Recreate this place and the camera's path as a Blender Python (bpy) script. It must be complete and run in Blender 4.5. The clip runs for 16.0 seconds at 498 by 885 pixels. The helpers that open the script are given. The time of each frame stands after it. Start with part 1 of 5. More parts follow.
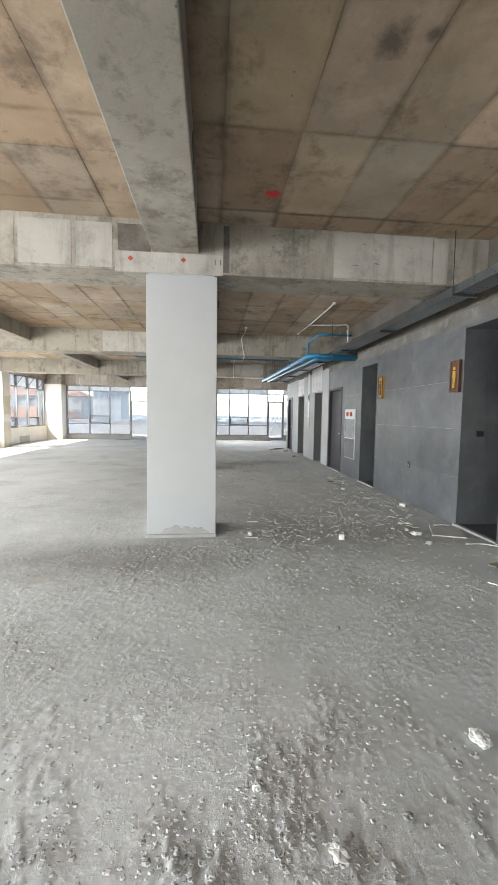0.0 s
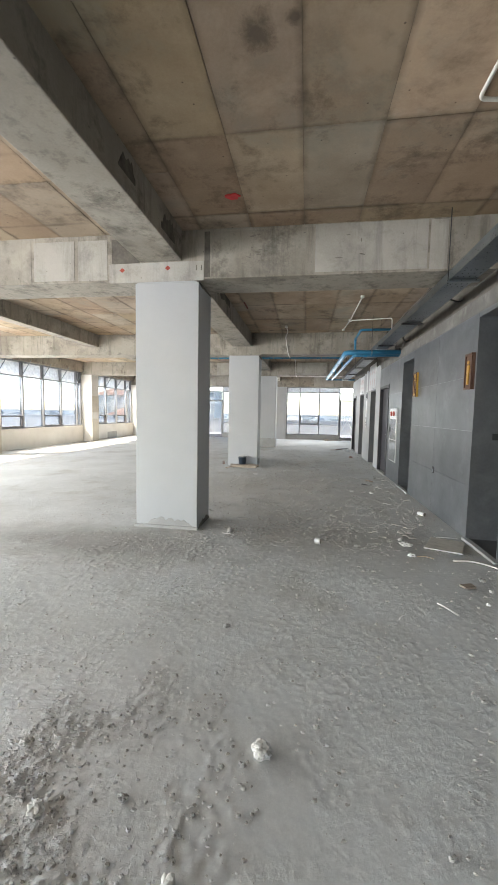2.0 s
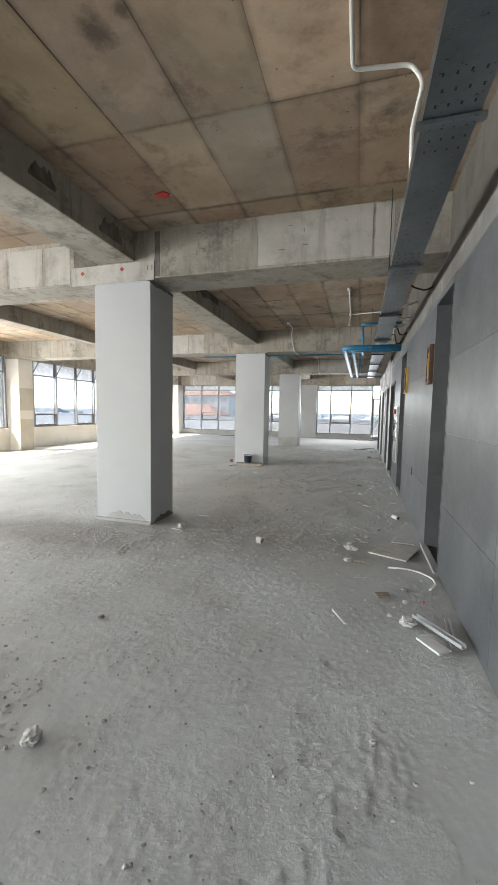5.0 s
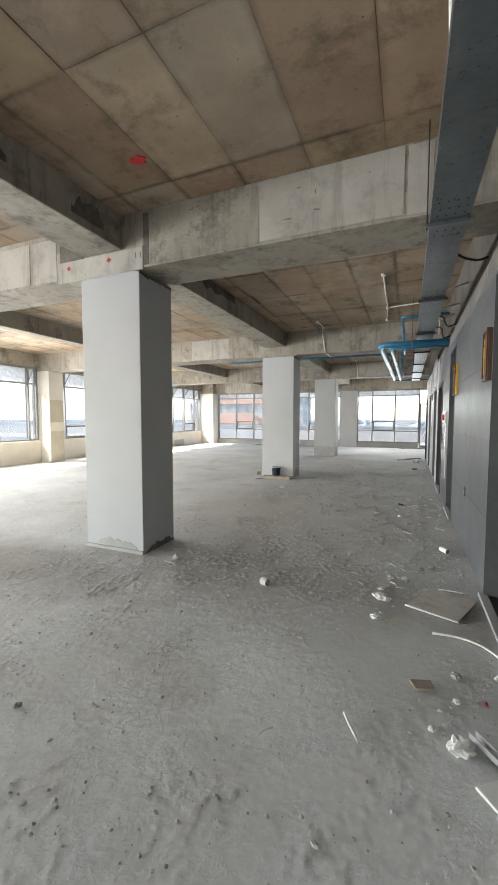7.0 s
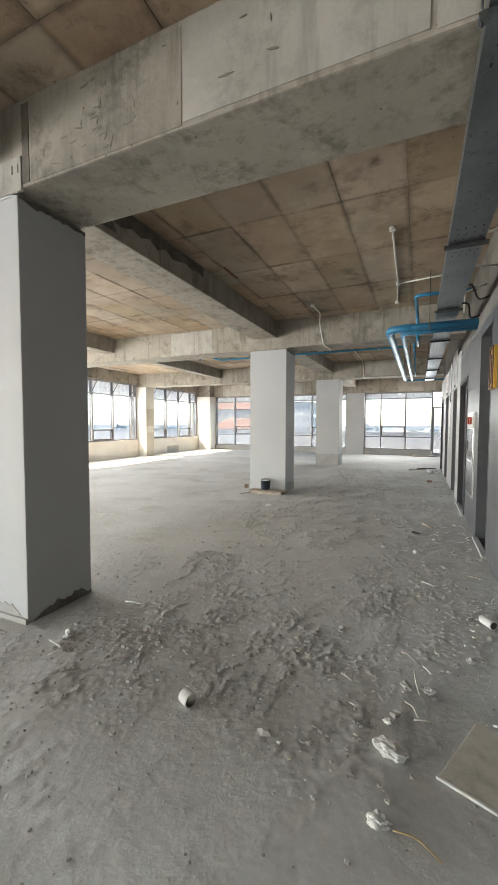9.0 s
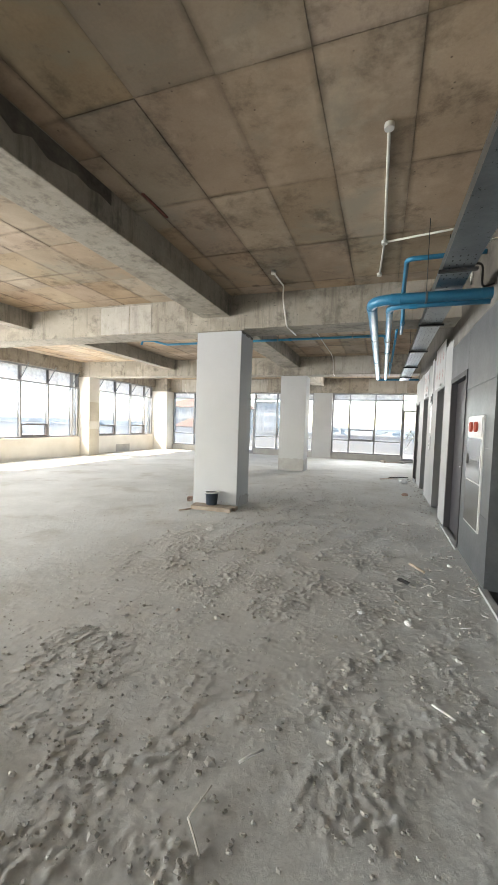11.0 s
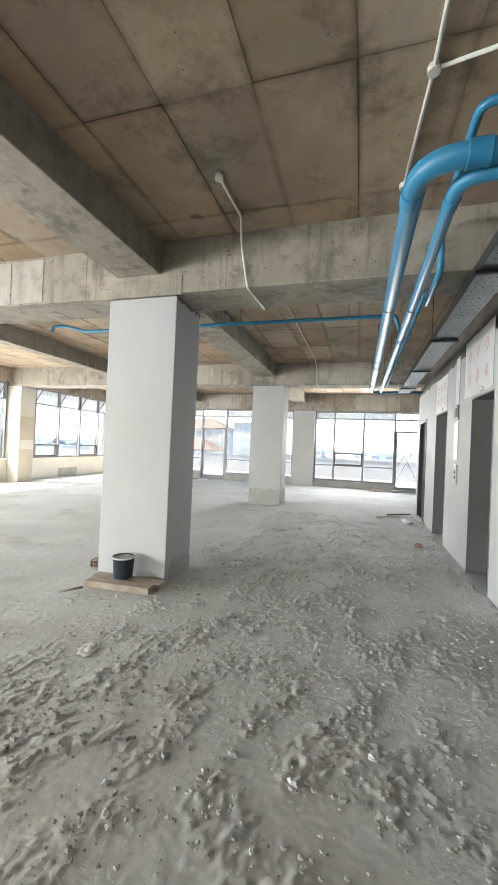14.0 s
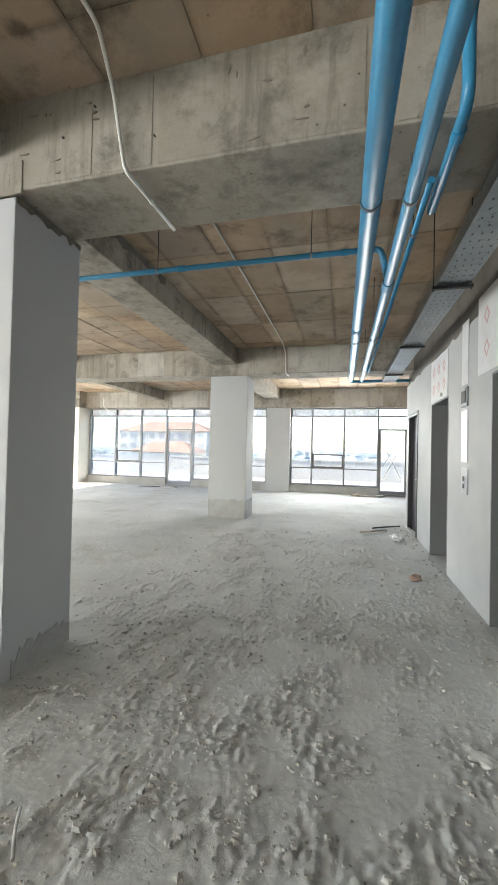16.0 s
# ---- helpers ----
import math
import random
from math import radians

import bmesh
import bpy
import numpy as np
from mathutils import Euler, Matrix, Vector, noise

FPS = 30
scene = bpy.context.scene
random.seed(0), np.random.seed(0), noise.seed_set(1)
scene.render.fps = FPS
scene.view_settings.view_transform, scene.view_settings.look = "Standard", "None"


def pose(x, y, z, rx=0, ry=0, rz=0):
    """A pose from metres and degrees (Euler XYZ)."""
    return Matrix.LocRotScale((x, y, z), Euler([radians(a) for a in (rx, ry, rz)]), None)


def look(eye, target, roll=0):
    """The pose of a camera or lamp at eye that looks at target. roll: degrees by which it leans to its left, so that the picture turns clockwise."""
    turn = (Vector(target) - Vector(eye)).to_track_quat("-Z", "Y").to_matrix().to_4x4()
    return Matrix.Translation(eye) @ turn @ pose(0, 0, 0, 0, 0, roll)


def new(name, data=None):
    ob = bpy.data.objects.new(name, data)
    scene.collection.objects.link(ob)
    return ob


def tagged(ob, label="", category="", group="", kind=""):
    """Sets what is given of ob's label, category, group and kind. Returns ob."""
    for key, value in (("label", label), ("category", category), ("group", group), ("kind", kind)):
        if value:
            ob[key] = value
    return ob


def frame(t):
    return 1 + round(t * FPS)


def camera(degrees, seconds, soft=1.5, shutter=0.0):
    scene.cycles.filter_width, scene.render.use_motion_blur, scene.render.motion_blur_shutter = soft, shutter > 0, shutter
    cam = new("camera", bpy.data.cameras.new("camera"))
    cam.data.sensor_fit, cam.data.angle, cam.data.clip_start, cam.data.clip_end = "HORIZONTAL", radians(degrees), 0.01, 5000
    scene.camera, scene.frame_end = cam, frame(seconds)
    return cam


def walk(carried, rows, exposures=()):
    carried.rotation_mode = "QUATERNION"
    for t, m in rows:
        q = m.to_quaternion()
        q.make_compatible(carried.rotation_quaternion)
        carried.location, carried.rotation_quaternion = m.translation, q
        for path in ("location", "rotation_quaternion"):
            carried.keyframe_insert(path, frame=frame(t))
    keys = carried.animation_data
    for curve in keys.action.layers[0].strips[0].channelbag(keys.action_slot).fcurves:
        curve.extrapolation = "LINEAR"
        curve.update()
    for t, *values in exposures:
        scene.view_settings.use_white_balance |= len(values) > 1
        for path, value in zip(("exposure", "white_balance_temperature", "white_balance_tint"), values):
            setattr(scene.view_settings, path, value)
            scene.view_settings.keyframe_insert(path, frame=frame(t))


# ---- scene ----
cam = camera(66.5, 16.0)
PATH = [
    (0, (0.014, 0.107, 1.483), (0.207, 2.093, 1.339), 0.8),
    (0.5, (0.33, 0.071, 1.519), (0.413, 2.064, 1.37), 0.9),
    (1, (0.677, 0.122, 1.52), (0.631, 2.116, 1.379), 1.0),
    (1.5, (1.04, 0.108, 1.505), (0.861, 2.095, 1.362), 1.1),
    (2, (1.41, 0.07, 1.508), (1.116, 2.042, 1.35), 1.1),
    (2.5, (1.698, 0.142, 1.519), (1.307, 2.096, 1.352), 1.2),
    (3, (2.009, 0.13, 1.508), (1.529, 2.063, 1.331), 1.3),
    (3.5, (2.283, 0.122, 1.484), (1.761, 2.045, 1.302), 1.5),
    (4, (2.475, 0.202, 1.479), (1.925, 2.118, 1.312), 1.3),
    (4.2, (2.525, 0.23, 1.508), (1.978, 2.146, 1.335), 1.1),
    (6.3, (2.7, 0.837, 1.479), (2.041, 2.72, 1.338), 0.1),
    (6.5, (2.717, 0.949, 1.476), (2.021, 2.819, 1.336), -0.1),
    (7, (2.763, 1.304, 1.514), (1.994, 3.147, 1.388), 0.1),
    (7.5, (2.734, 1.682, 1.488), (1.926, 3.508, 1.377), 0.2),
    (8, (2.705, 2.083, 1.498), (1.883, 3.903, 1.388), 0.3),
    (8.5, (2.721, 2.481, 1.497), (1.892, 4.298, 1.399), 0.2),
    (9, (2.679, 2.847, 1.481), (1.869, 4.673, 1.383), 0.2),
    (9.5, (2.593, 3.253, 1.487), (1.816, 5.093, 1.387), 0.4),
    (10, (2.556, 3.673, 1.485), (1.821, 5.531, 1.388), 0.4),
    (10.2, (2.564, 3.839, 1.488), (1.844, 5.702, 1.383), 0.9),
    (12.3, (2.089, 5.534, 1.497), (1.512, 7.449, 1.459), 2.3),
    (12.5, (2.086, 5.698, 1.49), (1.511, 7.614, 1.465), 2.5),
    (13, (2.074, 6.146, 1.507), (1.495, 8.06, 1.504), 2.6),
    (13.5, (2.038, 6.587, 1.49), (1.459, 8.501, 1.499), 2.5),
    (14, (2.035, 7.007, 1.502), (1.471, 8.926, 1.519), 2.5),
    (14.5, (2.081, 7.433, 1.514), (1.53, 9.355, 1.546), 2.2),
    (15, (2.078, 7.877, 1.498), (1.554, 9.807, 1.532), 1.8),
    (15.5, (2.078, 8.311, 1.498), (1.58, 10.248, 1.531), 1.5),
    (16, (2.125, 8.745, 1.515), (1.641, 10.686, 1.547), 1.3),
]
walk(cam, [(t, look(eye, target, roll)) for t, eye, target, roll in PATH], exposures=[(0.0, 3.54, 6900, 12), (4.0, 3.50, 6900, 12), (8.0, 3.50, 7150, 12), (10.0, 3.74, 7300, 12), (13.0, 3.92, 7050, 11), (16.0, 3.95, 7050, 10)])

# ---- world, sun, large lights ----
world = bpy.data.worlds.new("sky")
scene.world = world
world.use_nodes = True
wn = world.node_tree.nodes
sky = wn.new("ShaderNodeTexSky")
sky.sky_type = "NISHITA"
sky.sun_disc = False
sky.sun_elevation = radians(47.8)
sky.sun_rotation = radians(-112)
sky.dust_density = 0.3
sky.ozone_density = 0.3
sky.air_density = 1.0
world.node_tree.links.new(sky.outputs["Color"], wn["Background"].inputs["Color"])
wn["Background"].inputs["Strength"].default_value = 0.15

sun = new("sun", bpy.data.lights.new("sun", "SUN"))
sun.data.energy, sun.data.angle, sun.data.color = 2.5, radians(1.0), (1.0, 0.89, 0.72)
sun.matrix_world = look((-38, -15, 45), (0, 0, 0))


def window_light(name, place, target, wide, high, watts):
    """An added area lamp at a window opening, standing in for sky light."""
    lamp = new(name, bpy.data.lights.new(name, "AREA"))
    lamp.data.shape, lamp.data.size, lamp.data.size_y = "RECTANGLE", wide, high
    lamp.data.energy, lamp.data.color = watts, (0.90, 0.96, 1.0)
    lamp.matrix_world = look(place, target)


# ---- materials ----
def nodes_of(name):
    m = bpy.data.materials.new(name)
    m.use_nodes = True
    return m, m.node_tree.nodes, m.node_tree.links, m.node_tree.nodes["Principled BSDF"]


def surface(name, low, high, rough=0.8, metal=0.0, grain=40.0, patch=1.5, bump=0.15, stain=None, stain_amount=0.5,
            spread=0.0, relief=0.004, stain_scale=0.7, rough_var=0.1, pits=0.0, blotch=0.0, bump_mask=False, blotch_scale=2.4, crumbs=0.0, speckle=0.14, streak=0.0, spots=(), seams=None, hue=0.0, soil=()):
    """A worn surface: patches between two colours, grain, stains, fine relief, and a shade of its own for each piece."""
    m, n, l, b = nodes_of(name)
    co = n.new("ShaderNodeTexCoord").outputs["Object"]
    geo = n.new("ShaderNodeNewGeometry").outputs["Position"]

    def noise_node(scale, detail=6.0, rough_=0.6, distortion=0.0):
        t = n.new("ShaderNodeTexNoise")
        t.inputs["Scale"].default_value, t.inputs["Detail"].default_value = scale, detail
        t.inputs["Roughness"].default_value, t.inputs["Distortion"].default_value = rough_, distortion
        l.new(geo, t.inputs["Vector"])
        return t.outputs["Fac"]

    def ramp(fac, a, b_, ca=(0, 0, 0, 1), cb=(1, 1, 1, 1)):
        r = n.new("ShaderNodeValToRGB")
        r.color_ramp.elements[0].position, r.color_ramp.elements[1].position = a, b_
        r.color_ramp.elements[0].color, r.color_ramp.elements[1].color = ca, cb
        l.new(fac, r.inputs["Fac"])
        return r.outputs["Color"]

    def mix(fac, a, b_, kind="MIX"):
        x = n.new("ShaderNodeMix")
        x.data_type, x.blend_type = "RGBA", kind
        for s, v in ((0, fac), (6, a), (7, b_)):
            if isinstance(v, (int, float)):
                x.inputs[s].default_value = v
            elif isinstance(v, tuple):
                x.inputs[s].default_value = v
            else:
                l.new(v, x.inputs[s])
        return x.outputs[2]

    big = ramp(noise_node(patch, 6.0, 0.62, 0.1), 0.3, 0.7)
    col = mix(big, (*low, 1), (*high, 1))
    fine = noise_node(grain, 8.0, 0.7)
    col = mix(speckle, col, ramp(fine, 0.25, 0.75), "SOFT_LIGHT")
    if stain:
        col = mix(ramp(noise_node(stain_scale, 8.0, 0.68, 0.25), 0.53, 0.53 + 0.28 * (1.2 - stain_amount), (0, 0, 0, 1), (stain_amount,) * 3 + (1,)), col, (*stain, 1))
    if blotch:
        dark = tuple(0.38 * c for c in low) + (1,)
        col = mix(ramp(noise_node(blotch_scale, 10.0, 0.72, 0.15), 0.52, 0.68, (0, 0, 0, 1), (blotch,) * 3 + (1,)), col, dark)
        lit = tuple(min(0.8, 1.25 * c) for c in high) + (1,)
        col = mix(ramp(noise_node(blotch_scale * 0.45, 8.0, 0.68, 0.25), 0.53, 0.63, (0, 0, 0, 1), (0.6 * blotch,) * 3 + (1,)), col, lit)
    if streak:
        mp = n.new("ShaderNodeMapping")
        mp.inputs["Scale"].default_value = (7.0, 7.0, 0.7)
        l.new(geo, mp.inputs["Vector"])
        t = n.new("ShaderNodeTexNoise")
        t.inputs["Scale"].default_value, t.inputs["Detail"].default_value, t.inputs["Roughness"].default_value = 1.0, 8.0, 0.7
        l.new(mp.outputs["Vector"], t.inputs["Vector"])
        col = mix(ramp(t.outputs["Fac"], 0.52, 0.66, (0, 0, 0, 1), (streak,) * 3 + (1,)), col, tuple(0.42 * c for c in low) + (1,))
    for (px, py, pz), radius in spots:
        d = n.new("ShaderNodeVectorMath")
        d.operation = "DISTANCE"
        d.inputs[1].default_value = (px, py, pz)
        l.new(geo, d.inputs[0])
        w = n.new("ShaderNodeMath")
        w.operation = "MULTIPLY_ADD"
        w.inputs[1].default_value = 1.6 * radius
        l.new(noise_node(9.0, 9.0, 0.7, 0.5), w.inputs[0]), l.new(d.outputs["Value"], w.inputs[2])
        r = n.new("ShaderNodeMapRange")
        r.inputs["From Min"].default_value, r.inputs["From Max"].default_value = 1.1 * radius, 1.7 * radius
        r.inputs["To Min"].default_value, r.inputs["To Max"].default_value = 0.75, 0.0
        l.new(w.outputs[0], r.inputs["Value"])
        col = mix(r.outputs["Result"], col, tuple(0.3 * c for c in low) + (1,))
    if seams:
        # grime that leaked out along the formwork joints, uneven in width
        pitch_x, first_x, pitch_y, first_y, strength = seams
        sep = n.new("ShaderNodeSeparateXYZ")
        wob = n.new("ShaderNodeVectorMath")
        wob.operation = "MULTIPLY_ADD"
        t = n.new("ShaderNodeTexNoise")
        t.inputs["Scale"].default_value, t.inputs["Detail"].default_value = 7.0, 6.0
        l.new(geo, t.inputs["Vector"])
        wob.inputs[1].default_value = (0.035, 0.035, 0.0)
        l.new(t.outputs["Color"], wob.inputs[0]), l.new(geo, wob.inputs[2])
        l.new(wob.outputs["Vector"], sep.inputs[0])
        for axis, pitch, first, wide in ((0, pitch_x, first_x, 0.050), (1, pitch_y, first_y, 0.040)):
            a = n.new("ShaderNodeMath")
            a.operation = "SUBTRACT"
            a.inputs[1].default_value = first + 0.0175
            l.new(sep.outputs[axis], a.inputs[0])
            d = n.new("ShaderNodeMath")
            d.operation = "PINGPONG"
            d.inputs[1].default_value = pitch / 2
            l.new(a.outputs[0], d.inputs[0])
            w = n.new("ShaderNodeMapRange")
            w.inputs["From Min"].default_value, w.inputs["From Max"].default_value = 0.004, wide
            w.inputs["To Min"].default_value, w.inputs["To Max"].default_value = strength, 0.0
            l.new(d.outputs[0], w.inputs["Value"])
            k = n.new("ShaderNodeMath")
            k.operation = "MULTIPLY"
            l.new(w.outputs["Result"], k.inputs[0]), l.new(ramp(noise_node(1.9, 5.0, 0.65), 0.36, 0.6, (0.12, 0.12, 0.12, 1)), k.inputs[1])
            col = mix(k.outputs[0], col, tuple(0.33 * c for c in low) + (1,))
    for (px, py), rx, ry, amount, tone in soil:
        # earth trodden over the screed in patches
        mp = n.new("ShaderNodeMapping")
        mp.vector_type = "TEXTURE"
        mp.inputs["Location"].default_value, mp.inputs["Scale"].default_value = (px, py, 0), (rx, ry, 50)
        l.new(geo, mp.inputs["Vector"])
        d = n.new("ShaderNodeVectorMath")
        d.operation = "LENGTH"
        l.new(mp.outputs["Vector"], d.inputs[0])
        w = n.new("ShaderNodeMath")
        w.operation = "MULTIPLY_ADD"
        w.inputs[1].default_value = 1.5
        l.new(noise_node(1.7, 10.0, 0.7, 0.4), w.inputs[0]), l.new(d.outputs["Value"], w.inputs[2])
        r = n.new("ShaderNodeMapRange")
        r.inputs["From Min"].default_value, r.inputs["From Max"].default_value = 1.15, 1.95
        r.inputs["To Min"].default_value, r.inputs["To Max"].default_value = amount, 0.0
        l.new(w.outputs[0], r.inputs["Value"])
        col = mix(r.outputs["Result"], col, (*tone, 1))
    if pits:
        v = n.new("ShaderNodeTexVoronoi")
        v.inputs["Scale"].default_value = 7.0
        l.new(geo, v.inputs["Vector"])
        col = mix(ramp(v.outputs["Distance"], 0.02, 0.07, (pits,) * 3 + (1,), (0, 0, 0, 1)), col, tuple(0.35 * c for c in low) + (1,))
    if spread:
        h = n.new("ShaderNodeHueSaturation")
        r1 = n.new("ShaderNodeNewGeometry").outputs["Random Per Island"]
        r2 = n.new("ShaderNodeObjectInfo").outputs["Random"]
        a = n.new("ShaderNodeMath")
        a.operation = "ADD"
        l.new(r1, a.inputs[0]), l.new(r2, a.inputs[1])
        w = n.new("ShaderNodeMath")
        w.operation = "FRACT"
        l.new(a.outputs[0], w.inputs[0])
        mr = n.new("ShaderNodeMapRange")
        mr.inputs["To Min"].default_value, mr.inputs["To Max"].default_value = 1 - spread, 1 + spread
        l.new(w.outputs[0], mr.inputs["Value"])
        l.new(mr.outputs["Result"], h.inputs["Value"]), l.new(col, h.inputs["Color"])
        f2 = n.new("ShaderNodeMath")
        f2.operation = "PINGPONG"
        f2.inputs[1].default_value = 0.21
        l.new(w.outputs[0], f2.inputs[0])
        ms = n.new("ShaderNodeMapRange")
        ms.inputs["From Max"].default_value = 0.21
        ms.inputs["To Min"].default_value, ms.inputs["To Max"].default_value = 1 - spread, 1 + spread
        l.new(f2.outputs[0], ms.inputs["Value"]), l.new(ms.outputs["Result"], h.inputs["Saturation"])
        if hue:
            f3 = n.new("ShaderNodeMath")
            f3.operation = "PINGPONG"
            f3.inputs[1].default_value = 0.083
            l.new(w.outputs[0], f3.inputs[0])
            mh = n.new("ShaderNodeMapRange")
            mh.inputs["From Max"].default_value = 0.083
            mh.inputs["To Min"].default_value, mh.inputs["To Max"].default_value = 0.5 - hue, 0.5 + hue
            l.new(f3.outputs[0], mh.inputs["Value"]), l.new(mh.outputs["Result"], h.inputs["Hue"])
        col = h.outputs["Color"]
    l.new(col, b.inputs["Base Color"])
    mr = n.new("ShaderNodeMapRange")
    mr.inputs["To Min"].default_value, mr.inputs["To Max"].default_value = max(0.02, rough - rough_var), min(1.0, rough + rough_var)
    l.new(fine, mr.inputs["Value"]), l.new(mr.outputs["Result"], b.inputs["Roughness"])
    b.inputs["Metallic"].default_value = metal
    if bump:
        s = n.new("ShaderNodeMath")
        s.operation = "MULTIPLY_ADD"
        s.inputs[1].default_value = 0.6
        l.new(fine, s.inputs[0]), l.new(noise_node(grain / 6, 4.0), s.inputs[2])
        height = s.outputs[0]
        if crumbs:
            clod = ramp(noise_node(15.0, 14.0, 0.76, 0.1), 0.46, 0.76)
            grains = ramp(noise_node(46.0, 10.0, 0.75), 0.50, 0.78)
            for lump, size in ((clod, crumbs), (grains, 0.45 * crumbs)):
                a = n.new("ShaderNodeMath")
                a.operation = "MULTIPLY_ADD"
                a.inputs[1].default_value = size
                l.new(lump, a.inputs[0]), l.new(height, a.inputs[2])
                height = a.outputs[0]
            # crumb tops are mixed paler than the hollows
            top_tone = mix(clod, (0.5, 0.5, 0.5, 1), (0.66, 0.66, 0.65, 1))
            l.new(mix(0.8, col, top_tone, "SOFT_LIGHT"), b.inputs["Base Color"])
        if bump_mask:
            k = n.new("ShaderNodeMath")
            k.operation = "MULTIPLY"
            l.new(height, k.inputs[0]), l.new(ramp(noise_node(0.9, 6.0, 0.65, 0.2), 0.42, 0.62, (0.06, 0.06, 0.06, 1)), k.inputs[1])
            height = k.outputs[0]
        bp = n.new("ShaderNodeBump")
        bp.inputs["Strength"].default_value, bp.inputs["Distance"].default_value = bump, relief
        l.new(height, bp.inputs["Height"]), l.new(bp.outputs["Normal"], b.inputs["Normal"])
    return m


def glass_material(name, tint=(0.415, 0.43, 0.445)):
    m, n, l, b = nodes_of(name)
    n.remove(b)
    t, g, mx = n.new("ShaderNodeBsdfTransparent"), n.new("ShaderNodeBsdfGlossy"), n.new("ShaderNodeMixShader")
    t.inputs["Color"].default_value = (*tint, 1)
    g.inputs["Roughness"].default_value = 0.02
    f = n.new("ShaderNodeLayerWeight")
    f.inputs["Blend"].default_value = 0.5
    p = n.new("ShaderNodeMath")
    p.operation = "POWER"
    p.inputs[1].default_value = 5.0
    r = n.new("ShaderNodeMapRange")
    r.inputs["To Min"].default_value, r.inputs["To Max"].default_value = 0.03, 0.6
    l.new(f.outputs["Facing"], p.inputs[0]), l.new(p.outputs[0], r.inputs["Value"])
    l.new(r.outputs["Result"], mx.inputs[0]), l.new(t.outputs[0], mx.inputs[1]), l.new(g.outputs[0], mx.inputs[2])
    l.new(mx.outputs[0], n["Material Output"].inputs["Surface"])
    return m


FLOOR = surface("dusty_screed", (0.425, 0.44, 0.437), (0.57, 0.585, 0.58), 0.92, grain=90, patch=0.7, bump=0.55, stain=(0.29, 0.272, 0.232), stain_amount=0.6, relief=0.009, stain_scale=1.0, bump_mask=True, crumbs=1.2, speckle=0.3,
                soil=(((1.2, 7.4), 2.3, 2.6, 0.6, (0.43, 0.413, 0.378)), ((1.1, 12.0), 2.2, 3.6, 0.35, (0.48, 0.468, 0.44)), ((-0.8, 4.05), 1.7, 0.65, 0.8, (0.25, 0.243, 0.225)), ((-0.1, 1.25), 1.3, 0.95, 0.8, (0.66, 0.665, 0.67)), ((2.4, 1.9), 1.6, 1.5, 0.5, (0.56, 0.58, 0.585)), ((1.9, 4.6), 1.0, 0.8, 0.5, (0.33, 0.318, 0.29))))
SLAB = surface("board_marked_concrete", (0.285, 0.207, 0.143), (0.435, 0.337, 0.245), 0.88, grain=50, patch=1.1, bump=0.15, stain=(0.31, 0.27, 0.21), stain_amount=0.8, spread=0.18, hue=0.007, seams=(0.614, 0.09, 1.196, 3.19, 0.6), pits=0.9, blotch=0.75, blotch_scale=2.1, stain_scale=0.8, spots=(((1.05, 2.42, 3.69), 0.16), ((1.28, 2.36, 3.69), 0.07), ((0.42, 10.35, 3.69), 0.10), ((2.3, 6.3, 3.69), 0.09)))
JOINT = surface("dirty_formwork_joint", (0.13, 0.10, 0.074), (0.24, 0.195, 0.145), 0.95, grain=40, patch=4.0, bump=0.3)
BEAM = surface("cast_concrete", (0.245, 0.218, 0.181), (0.365, 0.332, 0.283), 0.88, grain=50, patch=1.3, bump=0.4, stain=(0.18, 0.162, 0.138), stain_amount=0.8, spread=0.07, pits=1.0, stain_scale=1.1, blotch=0.8, blotch_scale=2.6, streak=0.55)
BEAM_PALE = surface("pale_concrete_patch", (0.345, 0.322, 0.285), (0.445, 0.42, 0.378), 0.85, grain=60, patch=1.6, bump=0.25, pits=0.8, blotch=0.45, blotch_scale=3.0, streak=0.35)
GOUGE = surface("rough_torn_concrete", (0.15, 0.135, 0.112), (0.25, 0.228, 0.195), 0.92, grain=60, patch=8, bump=0.4)
DARK_TONE = surface("dark_concrete_and_shade", (0.075, 0.066, 0.055), (0.19, 0.17, 0.145), 0.9, grain=40, patch=5.0, bump=0.4)
PLASTER = surface("smooth_white_plaster", (0.385, 0.392, 0.40), (0.435, 0.442, 0.45), 0.75, grain=80, patch=0.7, bump=0.015, stain=(0.36, 0.36, 0.355), stain_amount=0.35, speckle=0.04)
RAW = surface("raw_cement_render", (0.30, 0.295, 0.28), (0.40, 0.395, 0.38), 0.9, grain=60, patch=3.0, bump=0.35)
BEIGE = surface("beige_render_patch", (0.44, 0.40, 0.335), (0.53, 0.49, 0.42), 0.9, grain=60, patch=2.0, bump=0.2, stain=(0.36, 0.33, 0.28), stain_amount=0.4)
CREAM = surface("cream_render", (0.57, 0.55, 0.515), (0.67, 0.65, 0.615), 0.85, grain=60, patch=1.0, bump=0.1, stain=(0.42, 0.38, 0.32), stain_amount=0.35)
TILE = surface("dark_grey_wall_tile", (0.066, 0.071, 0.078), (0.125, 0.131, 0.139), 0.40, grain=30, patch=1.9, bump=0.03, stain=(0.20, 0.208, 0.215), stain_amount=0.45, spread=0.12, stain_scale=2.4, rough_var=0.14)
GREYWALL = surface("grey_skim_wall", (0.31, 0.317, 0.322), (0.40, 0.405, 0.408), 0.7, grain=60, patch=0.9, bump=0.08, stain=(0.29, 0.29, 0.29), stain_amount=0.5)
